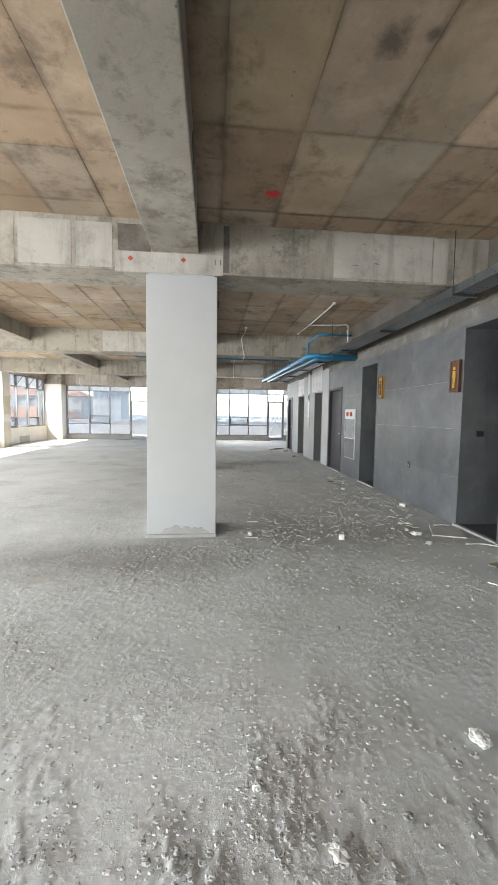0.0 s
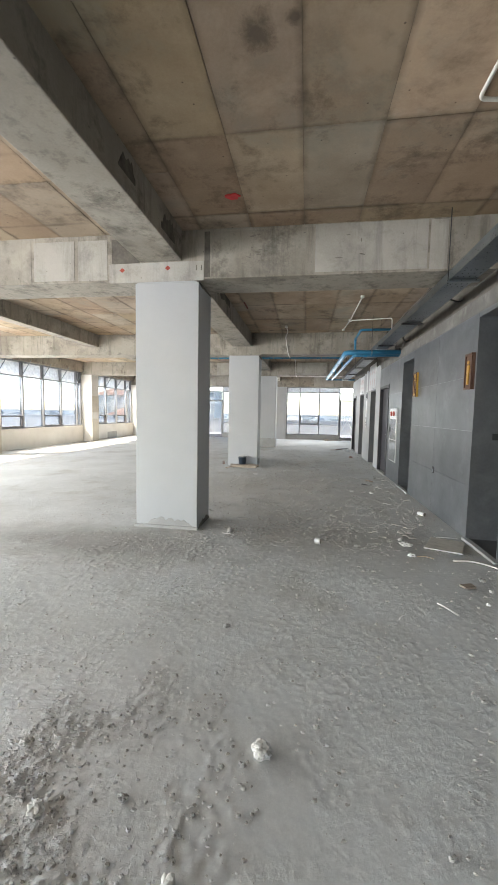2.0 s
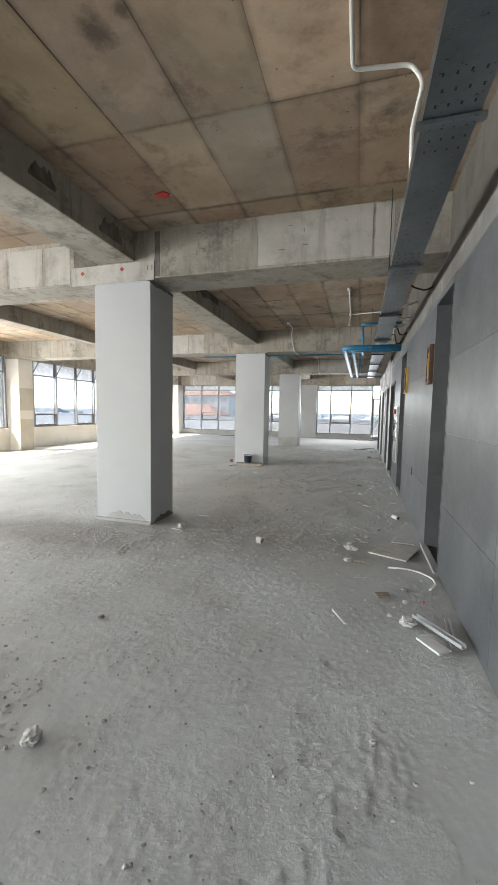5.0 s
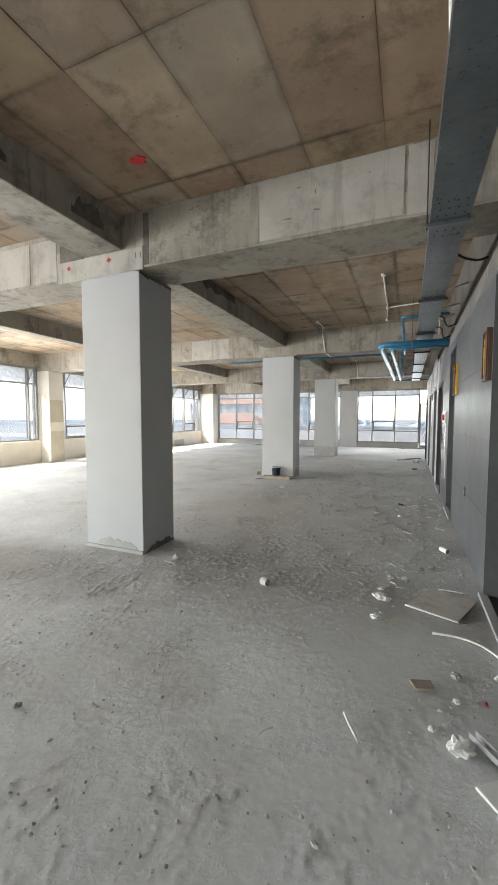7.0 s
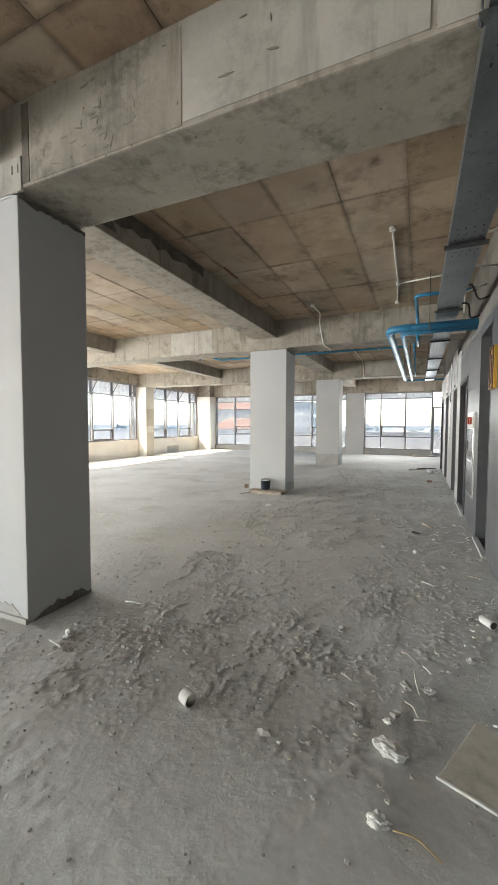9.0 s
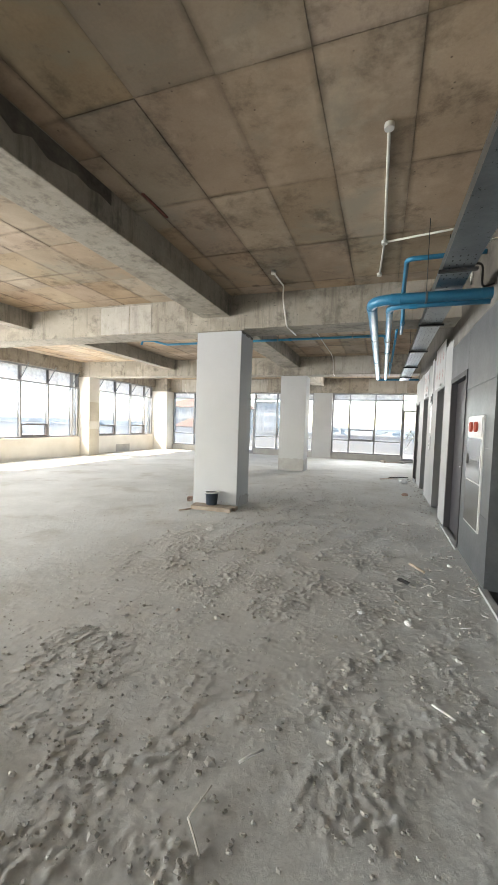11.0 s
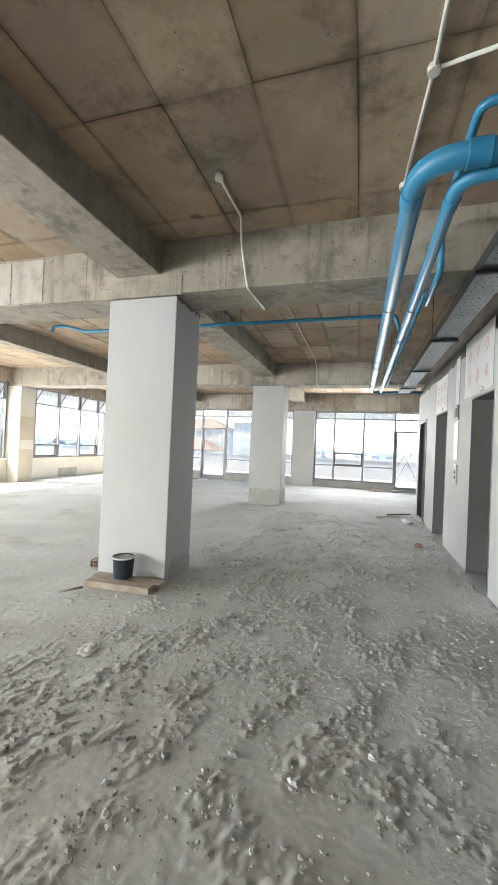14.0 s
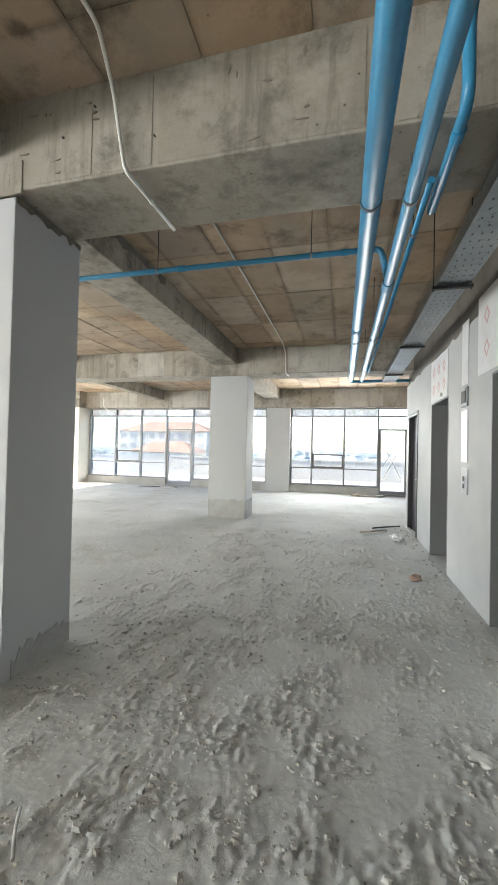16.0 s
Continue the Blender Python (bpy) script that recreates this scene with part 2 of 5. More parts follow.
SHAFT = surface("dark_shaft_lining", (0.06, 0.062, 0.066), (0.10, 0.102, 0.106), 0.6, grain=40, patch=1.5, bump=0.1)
REVEAL = surface("grey_metal_jamb", (0.12, 0.125, 0.13), (0.16, 0.165, 0.17), 0.5, grain=60, patch=0.8, bump=0.04)
DOORFRAME = surface("black_painted_frame", (0.022, 0.021, 0.024), (0.034, 0.032, 0.037), 0.45, grain=80, patch=2, bump=0.04)
DOORLEAF = surface("charcoal_door_leaf", (0.032, 0.030, 0.037), (0.046, 0.043, 0.052), 0.45, grain=80, patch=2, bump=0.04)
ALU = surface("grey_aluminium_frame", (0.20, 0.205, 0.22), (0.27, 0.275, 0.29), 0.45, metal=0.3, grain=80, patch=2, bump=0.03)
SASH = surface("dark_bronze_sash", (0.075, 0.068, 0.072), (0.11, 0.10, 0.105), 0.45, grain=80, patch=2, bump=0.03)
STEEL = surface("galvanised_steel", (0.19, 0.215, 0.23), (0.29, 0.32, 0.335), 0.30, metal=0.95, grain=30, patch=3, bump=0.06)
MIRRORSTEEL = surface("polished_steel_sheet", (0.50, 0.51, 0.52), (0.57, 0.58, 0.59), 0.17, metal=1.0, grain=40, patch=1.5, bump=0.02, speckle=0.03, rough_var=0.05)
STAINLESS = surface("brushed_steel", (0.40, 0.41, 0.42), (0.46, 0.47, 0.48), 0.32, metal=0.8, grain=60, patch=1.5, bump=0.01, speckle=0.04, rough_var=0.04)
BLUE = surface("blue_plastic_pipe", (0.010, 0.165, 0.31), (0.018, 0.21, 0.375), 0.38, grain=60, patch=3, bump=0.03, spread=0.04)
CONDUIT = surface("white_plastic_conduit", (0.66, 0.65, 0.61), (0.74, 0.73, 0.69), 0.5, grain=60, patch=3, bump=0.03)
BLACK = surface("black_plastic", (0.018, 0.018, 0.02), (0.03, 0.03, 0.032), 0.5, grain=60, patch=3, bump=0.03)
WHITE = surface("white_scrap", (0.56, 0.56, 0.54), (0.68, 0.68, 0.66), 0.75, grain=60, patch=8, bump=0.2)
RUST = surface("rusty_red_paint", (0.30, 0.05, 0.035), (0.42, 0.08, 0.05), 0.8, grain=60, patch=20, bump=0.2)
GOLD = surface("gilt_sign_plate", (0.46, 0.27, 0.045), (0.56, 0.34, 0.065), 0.35, metal=0.6, grain=60, patch=6, bump=0.03)
BROWN = surface("brown_enamel", (0.065, 0.028, 0.016), (0.095, 0.042, 0.023), 0.4, grain=60, patch=6, bump=0.03)
FILM = surface("white_protective_film", (0.47, 0.475, 0.48), (0.58, 0.585, 0.59), 0.35, grain=30, patch=5, bump=0.15)
PINK = surface("faded_red_print", (0.46, 0.26, 0.25), (0.53, 0.33, 0.32), 0.5, grain=30, patch=5, bump=0.0)
WOOD = surface("rough_pine_board", (0.26, 0.205, 0.165), (0.43, 0.365, 0.30), 0.85, grain=30, patch=9, bump=0.3, stain=(0.22, 0.185, 0.145), stain_amount=0.6)
CLAY = surface("fired_clay", (0.25, 0.17, 0.135), (0.34, 0.23, 0.185), 0.85, grain=50, patch=6, bump=0.2)
CAP = surface("grey_cement_strip", (0.10, 0.095, 0.087), (0.17, 0.163, 0.15), 0.9, grain=50, patch=2.2, bump=0.4, stain=(0.27, 0.262, 0.245), stain_amount=0.6, stain_scale=3.2)
SCALED_RUST = surface("dark_rust", (0.11, 0.035, 0.025), (0.19, 0.06, 0.04), 0.85, grain=60, patch=9, bump=0.3)
# Blockwork is coloured darker to carry the shade above the cladding.
BLOCKWORK = surface("shade_darkened_blockwork", (0.075, 0.067, 0.058), (0.14, 0.127, 0.11), 0.9, grain=40, patch=1.5, bump=0.5, stain=(0.07, 0.063, 0.054), stain_amount=0.7, blotch=0.5)
NAVY = surface("dark_blue_bucket_plastic", (0.022, 0.032, 0.045), (0.035, 0.048, 0.065), 0.45, grain=60, patch=6, bump=0.05)
STONE = surface("mortar_crumb", (0.27, 0.263, 0.245), (0.37, 0.362, 0.343), 0.9, grain=60, patch=12, bump=0.4, spread=0.22)
SLATE = surface("dusty_tile_offcut", (0.43, 0.41, 0.355), (0.60, 0.58, 0.525), 0.6, grain=40, patch=7, bump=0.1, stain=(0.22, 0.20, 0.16), stain_amount=0.6, stain_scale=6.0)
# Panes carry a grey tint so the overbright outdoors reads dimmer.
GLASS = glass_material("outdoor_dimming_glass")


# ---- builders ----
def box(bm, x0, x1, y0, y1, z0, z1, bevel=0.0):
    v = [bm.verts.new((x, y, z)) for z in (z0, z1) for y in (y0, y1) for x in (x0, x1)]
    faces = [bm.faces.new([v[i] for i in q]) for q in ((0, 2, 3, 1), (4, 5, 7, 6), (0, 1, 5, 4), (2, 6, 7, 3), (0, 4, 6, 2), (1, 3, 7, 5))]
    if bevel:
        edges = list({e for f in faces for e in f.edges})
        bmesh.ops.bevel(bm, geom=edges, offset=bevel, segments=2, affect="EDGES", profile=0.6)
    return v


def tube(bm, points, radius, sides=12, caps=True):
    """A round pipe along a run of points, mitred at the bends."""
    pts = [Vector(p) for p in points]
    rings = []
    ref = Vector((0.13, 0.31, 0.94)).normalized()
    for i, p in enumerate(pts):
        a = (p - pts[i - 1]).normalized() if i else (pts[1] - p).normalized()
        b = (pts[i + 1] - p).normalized() if i < len(pts) - 1 else a
        d = (a + b).normalized()
        u = d.cross(ref)
        u = u.normalized() if u.length > 1e-4 else d.orthogonal().normalized()
        w = d.cross(u).normalized()
        stretch = 1 / max(0.5, d.dot(a))
        rings.append([bm.verts.new(p + radius * stretch ** 0.5 * (math.cos(k * math.tau / sides) * u + math.sin(k * math.tau / sides) * w)) for k in range(sides)])
    for r, s in zip(rings, rings[1:]):
        for k in range(sides):
            f = bm.faces.new((r[k], r[(k + 1) % sides], s[(k + 1) % sides], s[k]))
            f.smooth = True
    if caps:
        bm.faces.new(rings[0][::-1]), bm.faces.new(rings[-1])


def rounded(points, radius=0.06, steps=5):
    """The same run of points with its corners rounded."""
    pts = [Vector(p) for p in points]
    out = [pts[0]]
    for a, b, c in zip(pts, pts[1:], pts[2:]):
        r = min(radius, 0.45 * (b - a).length, 0.45 * (c - b).length)
        p, q = b + (a - b).normalized() * r, b + (c - b).normalized() * r
        for i in range(steps + 1):
            s = i / steps
            out.append(p * (1 - s) ** 2 + b * 2 * s * (1 - s) + q * s * s)
    return out + [pts[-1]]


def part(name, bm, material, parent=None, label="", smooth=False):
    me = bpy.data.meshes.new(name)
    bmesh.ops.recalc_face_normals(bm, faces=bm.faces)
    if smooth:
        for f in bm.faces:
            f.smooth = True
    bm.to_mesh(me)
    bm.free()
    for m in material if isinstance(material, (list, tuple)) else [material]:
        me.materials.append(m)
    ob = new(name, me)
    if parent:
        ob.parent = parent
        ob.location = -(parent.location + (parent.parent.location if parent.parent else Vector()))
    if label:
        ob["label"] = label
    return ob


def block(name, material, parent, *dims, bevel=0.0, label=""):
    bm = bmesh.new()
    box(bm, *dims, bevel=bevel)
    return part(name, bm, material, parent, label)


def thing(name, place, label, category, kind="", group=""):
    e = new(name)
    e.location = place
    e.empty_display_size = 0.1
    return tagged(e, label, category, group, kind)


# ---- plan ----
WALL = 3.40            # face of the lift wall
SLAB_Z, BEAM_Z = 3.69, 3.12
LINES = (-7.3, -1.3, 4.70, 10.70, 16.68)   # near faces of the cross beams
FAR, LEFT = 22.57, -9.15                   # planes of the glazing
BACK = -9.0

def smooth(a, b, v):
    v = min(1.0, max(0.0, (v - a) / (b - a)))
    return v * v * (3 - 2 * v)


# ---- floor ----
def lumpiness(x, y):
    """How much dropped and scraped mortar lies at a place: most near the start and along the middle of the second bay."""
    m = 0.29 + 0.42 * smooth(0.0, 0.42, noise.noise((x * 0.55, y * 0.45, 3.1)))
    m += 0.22 * smooth(2.5, 1.5, y) * smooth(1.1, 0.2, x)
    band = smooth(2.4, 0.6, abs(x - 1.35)) * smooth(4.4, 6.0, y) * smooth(18.0, 14.0, y)
    m += band * (0.48 + 0.55 * smooth(7.0, 8.4, y) + 0.7 * noise.noise((x * 1.3, y * 1.1, 8.4)))
    m += 0.55 * smooth(0.75, 0.15, math.hypot(x - 2.1, y - 4.85))
    m += 0.35 * smooth(0.9, 0.3, abs(y - 4.2 - 0.35 * x)) * smooth(1.6, 0.2, abs(x + 0.2))
    return max(0.0, min(1.2, m))


def cluster(x, y):
    """Mortar lies in clusters a hand or two across."""
    return smooth(-0.30, 0.30, noise.noise((x * 4.0, y * 3.2, 1.7)))


def floor_height(x, y):
    r = lumpiness(x, y)
    h = 0.012 * noise.noise((x * 0.9, y * 0.9, 0.0)) - 0.010
    wx = x + 0.03 * noise.noise((x * 8.0, y * 8.0, 2.0))
    wy = y + 0.03 * noise.noise((x * 8.0, y * 8.0, 7.0))
    group = smooth(-0.30, 0.30, noise.noise((wx * 4.0, wy * 3.2, 1.7)))
    lump = smooth(0.02, 0.38, noise.noise((wx * 19.0, wy * 15.0, 5.2)))
    crest = max(0.0, 1.0 - 2.6 * abs(noise.noise((wx * 25.0, wy * 21.0, 9.2))))
    small = noise.noise((x * 43.0, y * 38.0, 4.2))
    h += r * group * (0.0020 + 0.0046 * lump + 0.0018 * crest * (0.3 + lump))
    h += (0.12 + 0.7 * r * (0.35 + group)) * 0.0040 * small
    h += 0.0046 * (0.05 + r * (0.25 + group)) * smooth(0.26, 0.46, noise.noise((x * 30.0, y * 27.0, 12.2)))
    return h


def grid_sheet(bm, xs, ys, height):
    rows = [[bm.verts.new((x, y, height(x, y))) for x in xs] for y in ys]
    for r, s in zip(rows, rows[1:]):
        for k in range(len(xs) - 1):
            bm.faces.new((r[k], r[k + 1], s[k + 1], s[k])).smooth = True


fx = [-9.4 + 0.16 * i for i in range(48)] + [-1.72 + 0.0115 * i for i in range(449)] + [3.44 + 0.5 * i for i in range(8)]
fy = [BACK - 0.2 + 0.4 * i for i in range(24)] + [0.62 + 0.0115 * i for i in range(925)] + [11.26 + 0.02 * i for i in range(230)] + [15.86 + 0.06 * i for i in range(112)] + [22.62, 22.9]
bm = bmesh.new()
grid_sheet(bm, fx, fy, floor_height)
floor = tagged(part("floor", bm, FLOOR), "bare grey cement screed floor, dusty and lumpy with dropped mortar", "floor", kind="structure")
base = block("floor_slab", RAW, None, -9.6, 7.2, BACK - 0.3, FAR + 0.12, -0.35, -0.09)
tagged(base, "concrete floor slab under the screed", "floor slab", kind="structure")

# ---- ceiling ----
bm = bmesh.new()
rng = random.Random(4)
x = 0.09 - 0.614 * 16
while x < 7.2:
    y = 3.19 - 1.196 * 11 + (0.0 if x > -0.3 else 0.4)
    while y < FAR + 0.4:
        up = rng.uniform(0.0, 0.010)
        w = rng.uniform(0.001, 0.0055)
        box(bm, x + w, x + 0.613, y + w, y + 1.195, SLAB_Z + up, SLAB_Z + 0.03)
        y += 1.196
    x += 0.614
panels = set(bm.faces)
box(bm, -9.7, 7.2, BACK - 0.3, FAR + 0.4, SLAB_Z + 0.012, SLAB_Z + 0.25)
for f in bm.faces:
    f.material_index = 0 if f in panels else 1
ceiling = tagged(part("ceiling", bm, SLAB), "brown board-marked raw concrete slab with formwork joints", "ceiling", kind="structure")
ceiling.data.materials.append(JOINT)


# ---- beams ----
def beam(name, dims, label):
    ob = thing(name, ((dims[0] + dims[1]) / 2, (dims[2] + dims[3]) / 2, dims[4]), label, "beam", "structure")
    block("beam_body", BEAM, ob, *dims, bevel=0.012)
    return ob


def face_panel(ob, material, x0, x1, y, z0, z1, thick, name="formwork_panel", label=""):
    """A patch of other concrete, a little proud of a beam's near face."""
    return block(name, material, ob, x0, x1, y - thick, y + 0.01, z0, z1, bevel=min(0.003, thick / 3), label=label)


DEEP = 0.59
cross = []
for i, y in enumerate(LINES):
    cross.append(beam(f"cross_beam_{i + 1}", (-9.5, 7.1, y, y + DEEP, BEAM_Z, SLAB_Z + 0.02), "grey cast concrete cross beam resting on the columns"))
cross.append(beam("cross_beam_6", (-9.5, 7.1, FAR - 0.25, FAR + 0.3, 3.02, SLAB_Z + 0.02), "grey cast concrete edge beam over the glazing"))
ys = [BACK] + [v for y in LINES for v in (y, y + DEEP)] + [FAR - 0.25]
long_beams = []
k = 0
for y0, y1 in zip(ys[2::2], ys[3::2]):
    k += 1
    long_beams.append(beam(f"long_beam_{k}", (-0.69, -0.15, y0, y1, 3.34, SLAB_Z + 0.02), "grey concrete beam running between the columns"))
    beam(f"rib_beam_{k}", (-5.0, -4.72, y0, y1, 3.34, SLAB_Z + 0.02), "narrow grey concrete rib beam under the slab")
    beam(f"edge_beam_{k}", (-9.6, -8.95, y0, y1, 3.24, SLAB_Z + 0.02), "concrete edge beam above the window band")

# patches on the first beam's near face
c, y = cross[2], LINES[2]
face_panel(c, BEAM_PALE, -2.15, -1.58, y, 3.15, 3.635, 0.005)
face_panel(c, BEAM_PALE, -1.53, -1.13, y, 3.14, 3.63, 0.004)
face_panel(c, DARK_TONE, -1.07, -0.70, y, 3.335, 3.63, 0.004)
face_panel(c, BEAM_PALE, -1.10, 0.125, y, 3.10, 3.33, 0.012, "lip")
face_panel(c, DARK_TONE, 0.13, 0.20, y, 3.14, 3.67, 0.004)
face_panel(c, BEAM, 0.22, 1.44, y, 3.135, 3.66, 0.004)
face_panel(c, BEAM_PALE, 1.455, 2.69, y, 3.15, 3.68, 0.007)
face_panel(c, BEAM_PALE, 2.715, 2.90, y, 3.14, 3.675, 0.004)
face_panel(c, BEAM, 2.93, 3.36, y, 3.14, 3.675, 0.004)
face_panel(c, BEAM, -3.6, -2.19, y, 3.14, 3.66, 0.004)
for x, z in ((-0.927, 3.25), (-0.331, 3.258)):
    bm = bmesh.new()
    v = [bm.verts.new((x + dx, y - 0.0125, z + dz)) for dx, dz in ((-0.035, 0), (0, -0.03), (0.035, 0), (0, 0.03))]
    f = bm.faces.new(v)
    bmesh.ops.extrude_face_region(bm, geom=[f])
    for w in v:
        w.co.y -= 0.0015
    part("painted_mark", bm, RUST, c, "small red painted diamond mark")
for x in (0.03, 0.09):
    block("score", DARK_TONE, c, x, x + 0.012, y - 0.014, y - 0.010, 3.22, 3.28)
# gouges and pour marks where the formwork was pulled off
def gouges(ob, y, x0, x1, z0, z1, count, seed):
    r = random.Random(seed)
    bm = bmesh.new()
    for _ in range(count):
        cx, cz, hl, hh = r.uniform(x0, x1), r.uniform(z0, z1), r.uniform(0.008, 0.045), r.uniform(0.003, 0.009)
        tilt = r.uniform(-0.25, 0.25) + (1.5 if r.random() < 0.2 else 0.0)
        rim = []
        for k in range(9):
            q = k * math.tau / 9
            u, w = hl * math.cos(q) * r.uniform(0.6, 1.15), hh * math.sin(q) * r.uniform(0.6, 1.3)
            rim.append((cx + u * math.cos(tilt) - w * math.sin(tilt), cz + u * math.sin(tilt) + w * math.cos(tilt)))
        near, far = [[bm.verts.new((x, d, z)) for x, z in rim] for d in (y - 0.0065, y + 0.004)]
        bm.faces.new(near), bm.faces.new(far[::-1])
        for k in range(9):
            bm.faces.new((near[k], near[(k + 1) % 9], far[(k + 1) % 9], far[k]))
    part("gouges", bm, GOUGE, ob, "small dark gouges in the concrete")["kind"] = "stuff"


gouges(c, y, 0.24, 1.42, 3.17, 3.64, 30, 61)
gouges(cross[3], LINES[3] - 0.002, -0.9, 2.1, 3.16, 3.62, 26, 62)
gouges(cross[2], y - 0.004, 1.5, 2.6, 3.2, 3.65, 4, 63)
# and on the second and third
for n, spans in ((3, ((-4.6, -3.3, 0), (-2.9, -2.25, 1), (-2.22, -1.75, 1), (-1.72, -1.12, 0), (-1.08, 0.12, 2), (0.22, 0.62, 0), (0.66, 1.02, 0), (1.06, 2.2, 0), (2.24, 3.3, 0))),
                 (4, ((-4.5, -2.6, 0), (-2.56, -1.9, 1), (-1.86, -1.0, 0), (-0.96, 0.1, 2), (0.2, 0.9, 0), (0.95, 2.2, 1), (2.24, 3.3, 0)))):
    for x0, x1, how in spans:
        if how == 2:
            face_panel(cross[n], BEAM, x0, x1, LINES[n], 3.10, 3.31, 0.008, "lip")
        else:
            face_panel(cross[n], BEAM_PALE if how else BEAM, x0, x1, LINES[n], 3.14, 3.66, 0.003 + 0.003 * how)
for x0, x1, how in ((-7.6, -5.9, 1), (-5.85, -4.4, 0), (-4.36, -2.9, 1), (-2.86, -1.6, 0), (0.5, 1.75, 0), (1.8, 3.4, 1)):
    face_panel(cross[5], BEAM_PALE if how else BEAM, x0, x1, FAR - 0.25, 3.05, 3.66, 0.004)


# ---- columns ----
def column(name, x0, x1, y0, y1, top, material, label):
    ob = thing(name, ((x0 + x1) / 2, (y0 + y1) / 2, 0), label, "column", "structure")
    block("shaft", material, ob, x0, x1, y0, y1, -0.04, top, bevel=0.008)
    block("column_core", BEAM, ob, x0 + 0.03, x1 - 0.03, y0 + 0.03, y1 - 0.02, top - 0.02, SLAB_Z)
    return ob


def ragged(ob, name, material, axis, at, a, b, z0, z1, jag, seed, down=False, thick=0.005, taper=0.6):
    """A patch with one torn edge, lying on a column's near face (axis y) or its side (axis x)."""
    r = random.Random(seed)
    n = 16
    bm = bmesh.new()
    rows = []
    for k in range(n + 1):
        p = a + (b - a) * k / n
        ease = smooth(0, 0.2, k / n) * smooth(1, 0.8, k / n)
        edge = (z1 - (z1 - z0) * (1 - ease) * taper - jag * r.random()) if not down else (z0 + jag * r.random())
        lo, hi = (z0, edge) if not down else (edge, z1)
        rows.append([bm.verts.new((p, at + d, z) if axis == "y" else (at - d, p, z)) for d in (-thick, 0.004) for z in (lo, hi)])
    for p, q in zip(rows, rows[1:]):
        for i, j in ((0, 1), (1, 3), (3, 2), (2, 0)):
            bm.faces.new((p[i], p[j], q[j], q[i]))
    bm.faces.new([rows[0][i] for i in (0, 1, 3, 2)]), bm.faces.new([rows[-1][i] for i in (0, 1, 3, 2)])
    part(name, bm, material, ob)


cols = []
SIDE = (0.09, 0.09, 0.062, 0.066, 0.085)   # side faces of the columns towards the lift wall
for i, y in enumerate(LINES):
    cols.append(column(f"column_{i + 1}", -0.78 if i == 3 else -0.76, SIDE[i], y + 0.004, y + (0.605, 0.605, 0.605, 0.62, 0.635)[i], 3.09, PLASTER, "white plastered square concrete column with a bare grey foot"))
    column(f"window_column_{i + 1}", -9.4, -8.55, y + 0.004, y + 0.58, BEAM_Z, CREAM, "cream rendered concrete column standing in the window wall")
cols.append(column("column_6", -0.62, 0.24, FAR - 0.20, FAR + 0.25, 3.02, PLASTER, "white plastered column standing in the glazing"))
column("window_column_6", -9.4, -8.20, FAR - 0.70, FAR + 0.25, 3.02, CREAM, "cream rendered corner column between the two glazed walls")
c1, c2, c3 = cols[2], cols[3], cols[4]
ragged(c1, "bare_foot", RAW, "y", LINES[2] + 0.004, -0.64, 0.01, -0.02, 0.135, 0.05, 3)
block("plinth_strip", RAW, c1, -0.78, 0.07, LINES[2] - 0.02, LINES[2] + 0.003, -0.04, 0.028, bevel=0.006)
# Raised dark strips take the place of shaded gaps at foot and top.
ragged(c1, "foot_gap", DARK_TONE, "x", SIDE[2], LINES[2] + 0.05, LINES[2] + 0.60, -0.02, 0.075, 0.04, 5)
ragged(c1, "top_gap", DARK_TONE, "x", SIDE[2], LINES[2] + 0.01, LINES[2] + 0.60, 3.05, 3.092, 0.03, 6, True)
ragged(c1, "torn_plaster_edge", PLASTER, "y", LINES[2] + 0.002, -0.74, 0.055, 3.085, 3.125, 0.03, 7, thick=0.004)
ragged(c2, "bare_foot", RAW, "x", SIDE[3], LINES[3] + 0.08, LINES[3] + 0.615, -0.02, 0.20, 0.07, 8, taper=0.3)
ragged(c2, "scuffed_foot", RAW, "y", LINES[3] + 0.004, -0.30, 0.0, -0.02, 0.10, 0.05, 9)
ragged(c2, "top_gap", DARK_TONE, "x", SIDE[3], LINES[3] + 0.01, LINES[3] + 0.615, 3.03, 3.092, 0.05, 10, True)
ragged(c3, "bare_foot", RAW, "y", LINES[4] + 0.004, -0.75, 0.08, -0.02, 0.42, 0.05, 11, taper=0.0)
ragged(c3, "bare_foot", RAW, "x", 0.09, LINES[4] + 0.01, LINES[4] + 0.63, -0.02, 0.40, 0.06, 12, taper=0.0)

for column_name in ("window_column_4", "window_column_5"):
    stand = bpy.data.objects[column_name]
    y = LINES[int(column_name[-1]) - 1]
    for z0, z1 in ((0.0, 1.07), (1.37, 2.14)):
        block("render_patch", BEIGE, stand, -8.56, -8.547, y + 0.02, y + 0.565, z0, z1, bevel=0.002, label="darker beige render patch")
for x, z in ((-2.72, 3.27), (-2.72, 3.52), (-2.24, 3.25), (-2.24, 3.5), (-1.73, 3.26), (-1.73, 3.5), (-0.9, 3.24), (0.42, 3.4), (0.64, 3.55), (1.04, 3.3)):
    bm = bmesh.new()
    tube(bm, [(x, LINES[3] - 0.016, z - 0.002), (x, LINES[3] + 0.02, z)], 0.005, 6)
    part("tie_bar", bm, BLACK, cross[3], "cut end of a dark formwork tie")

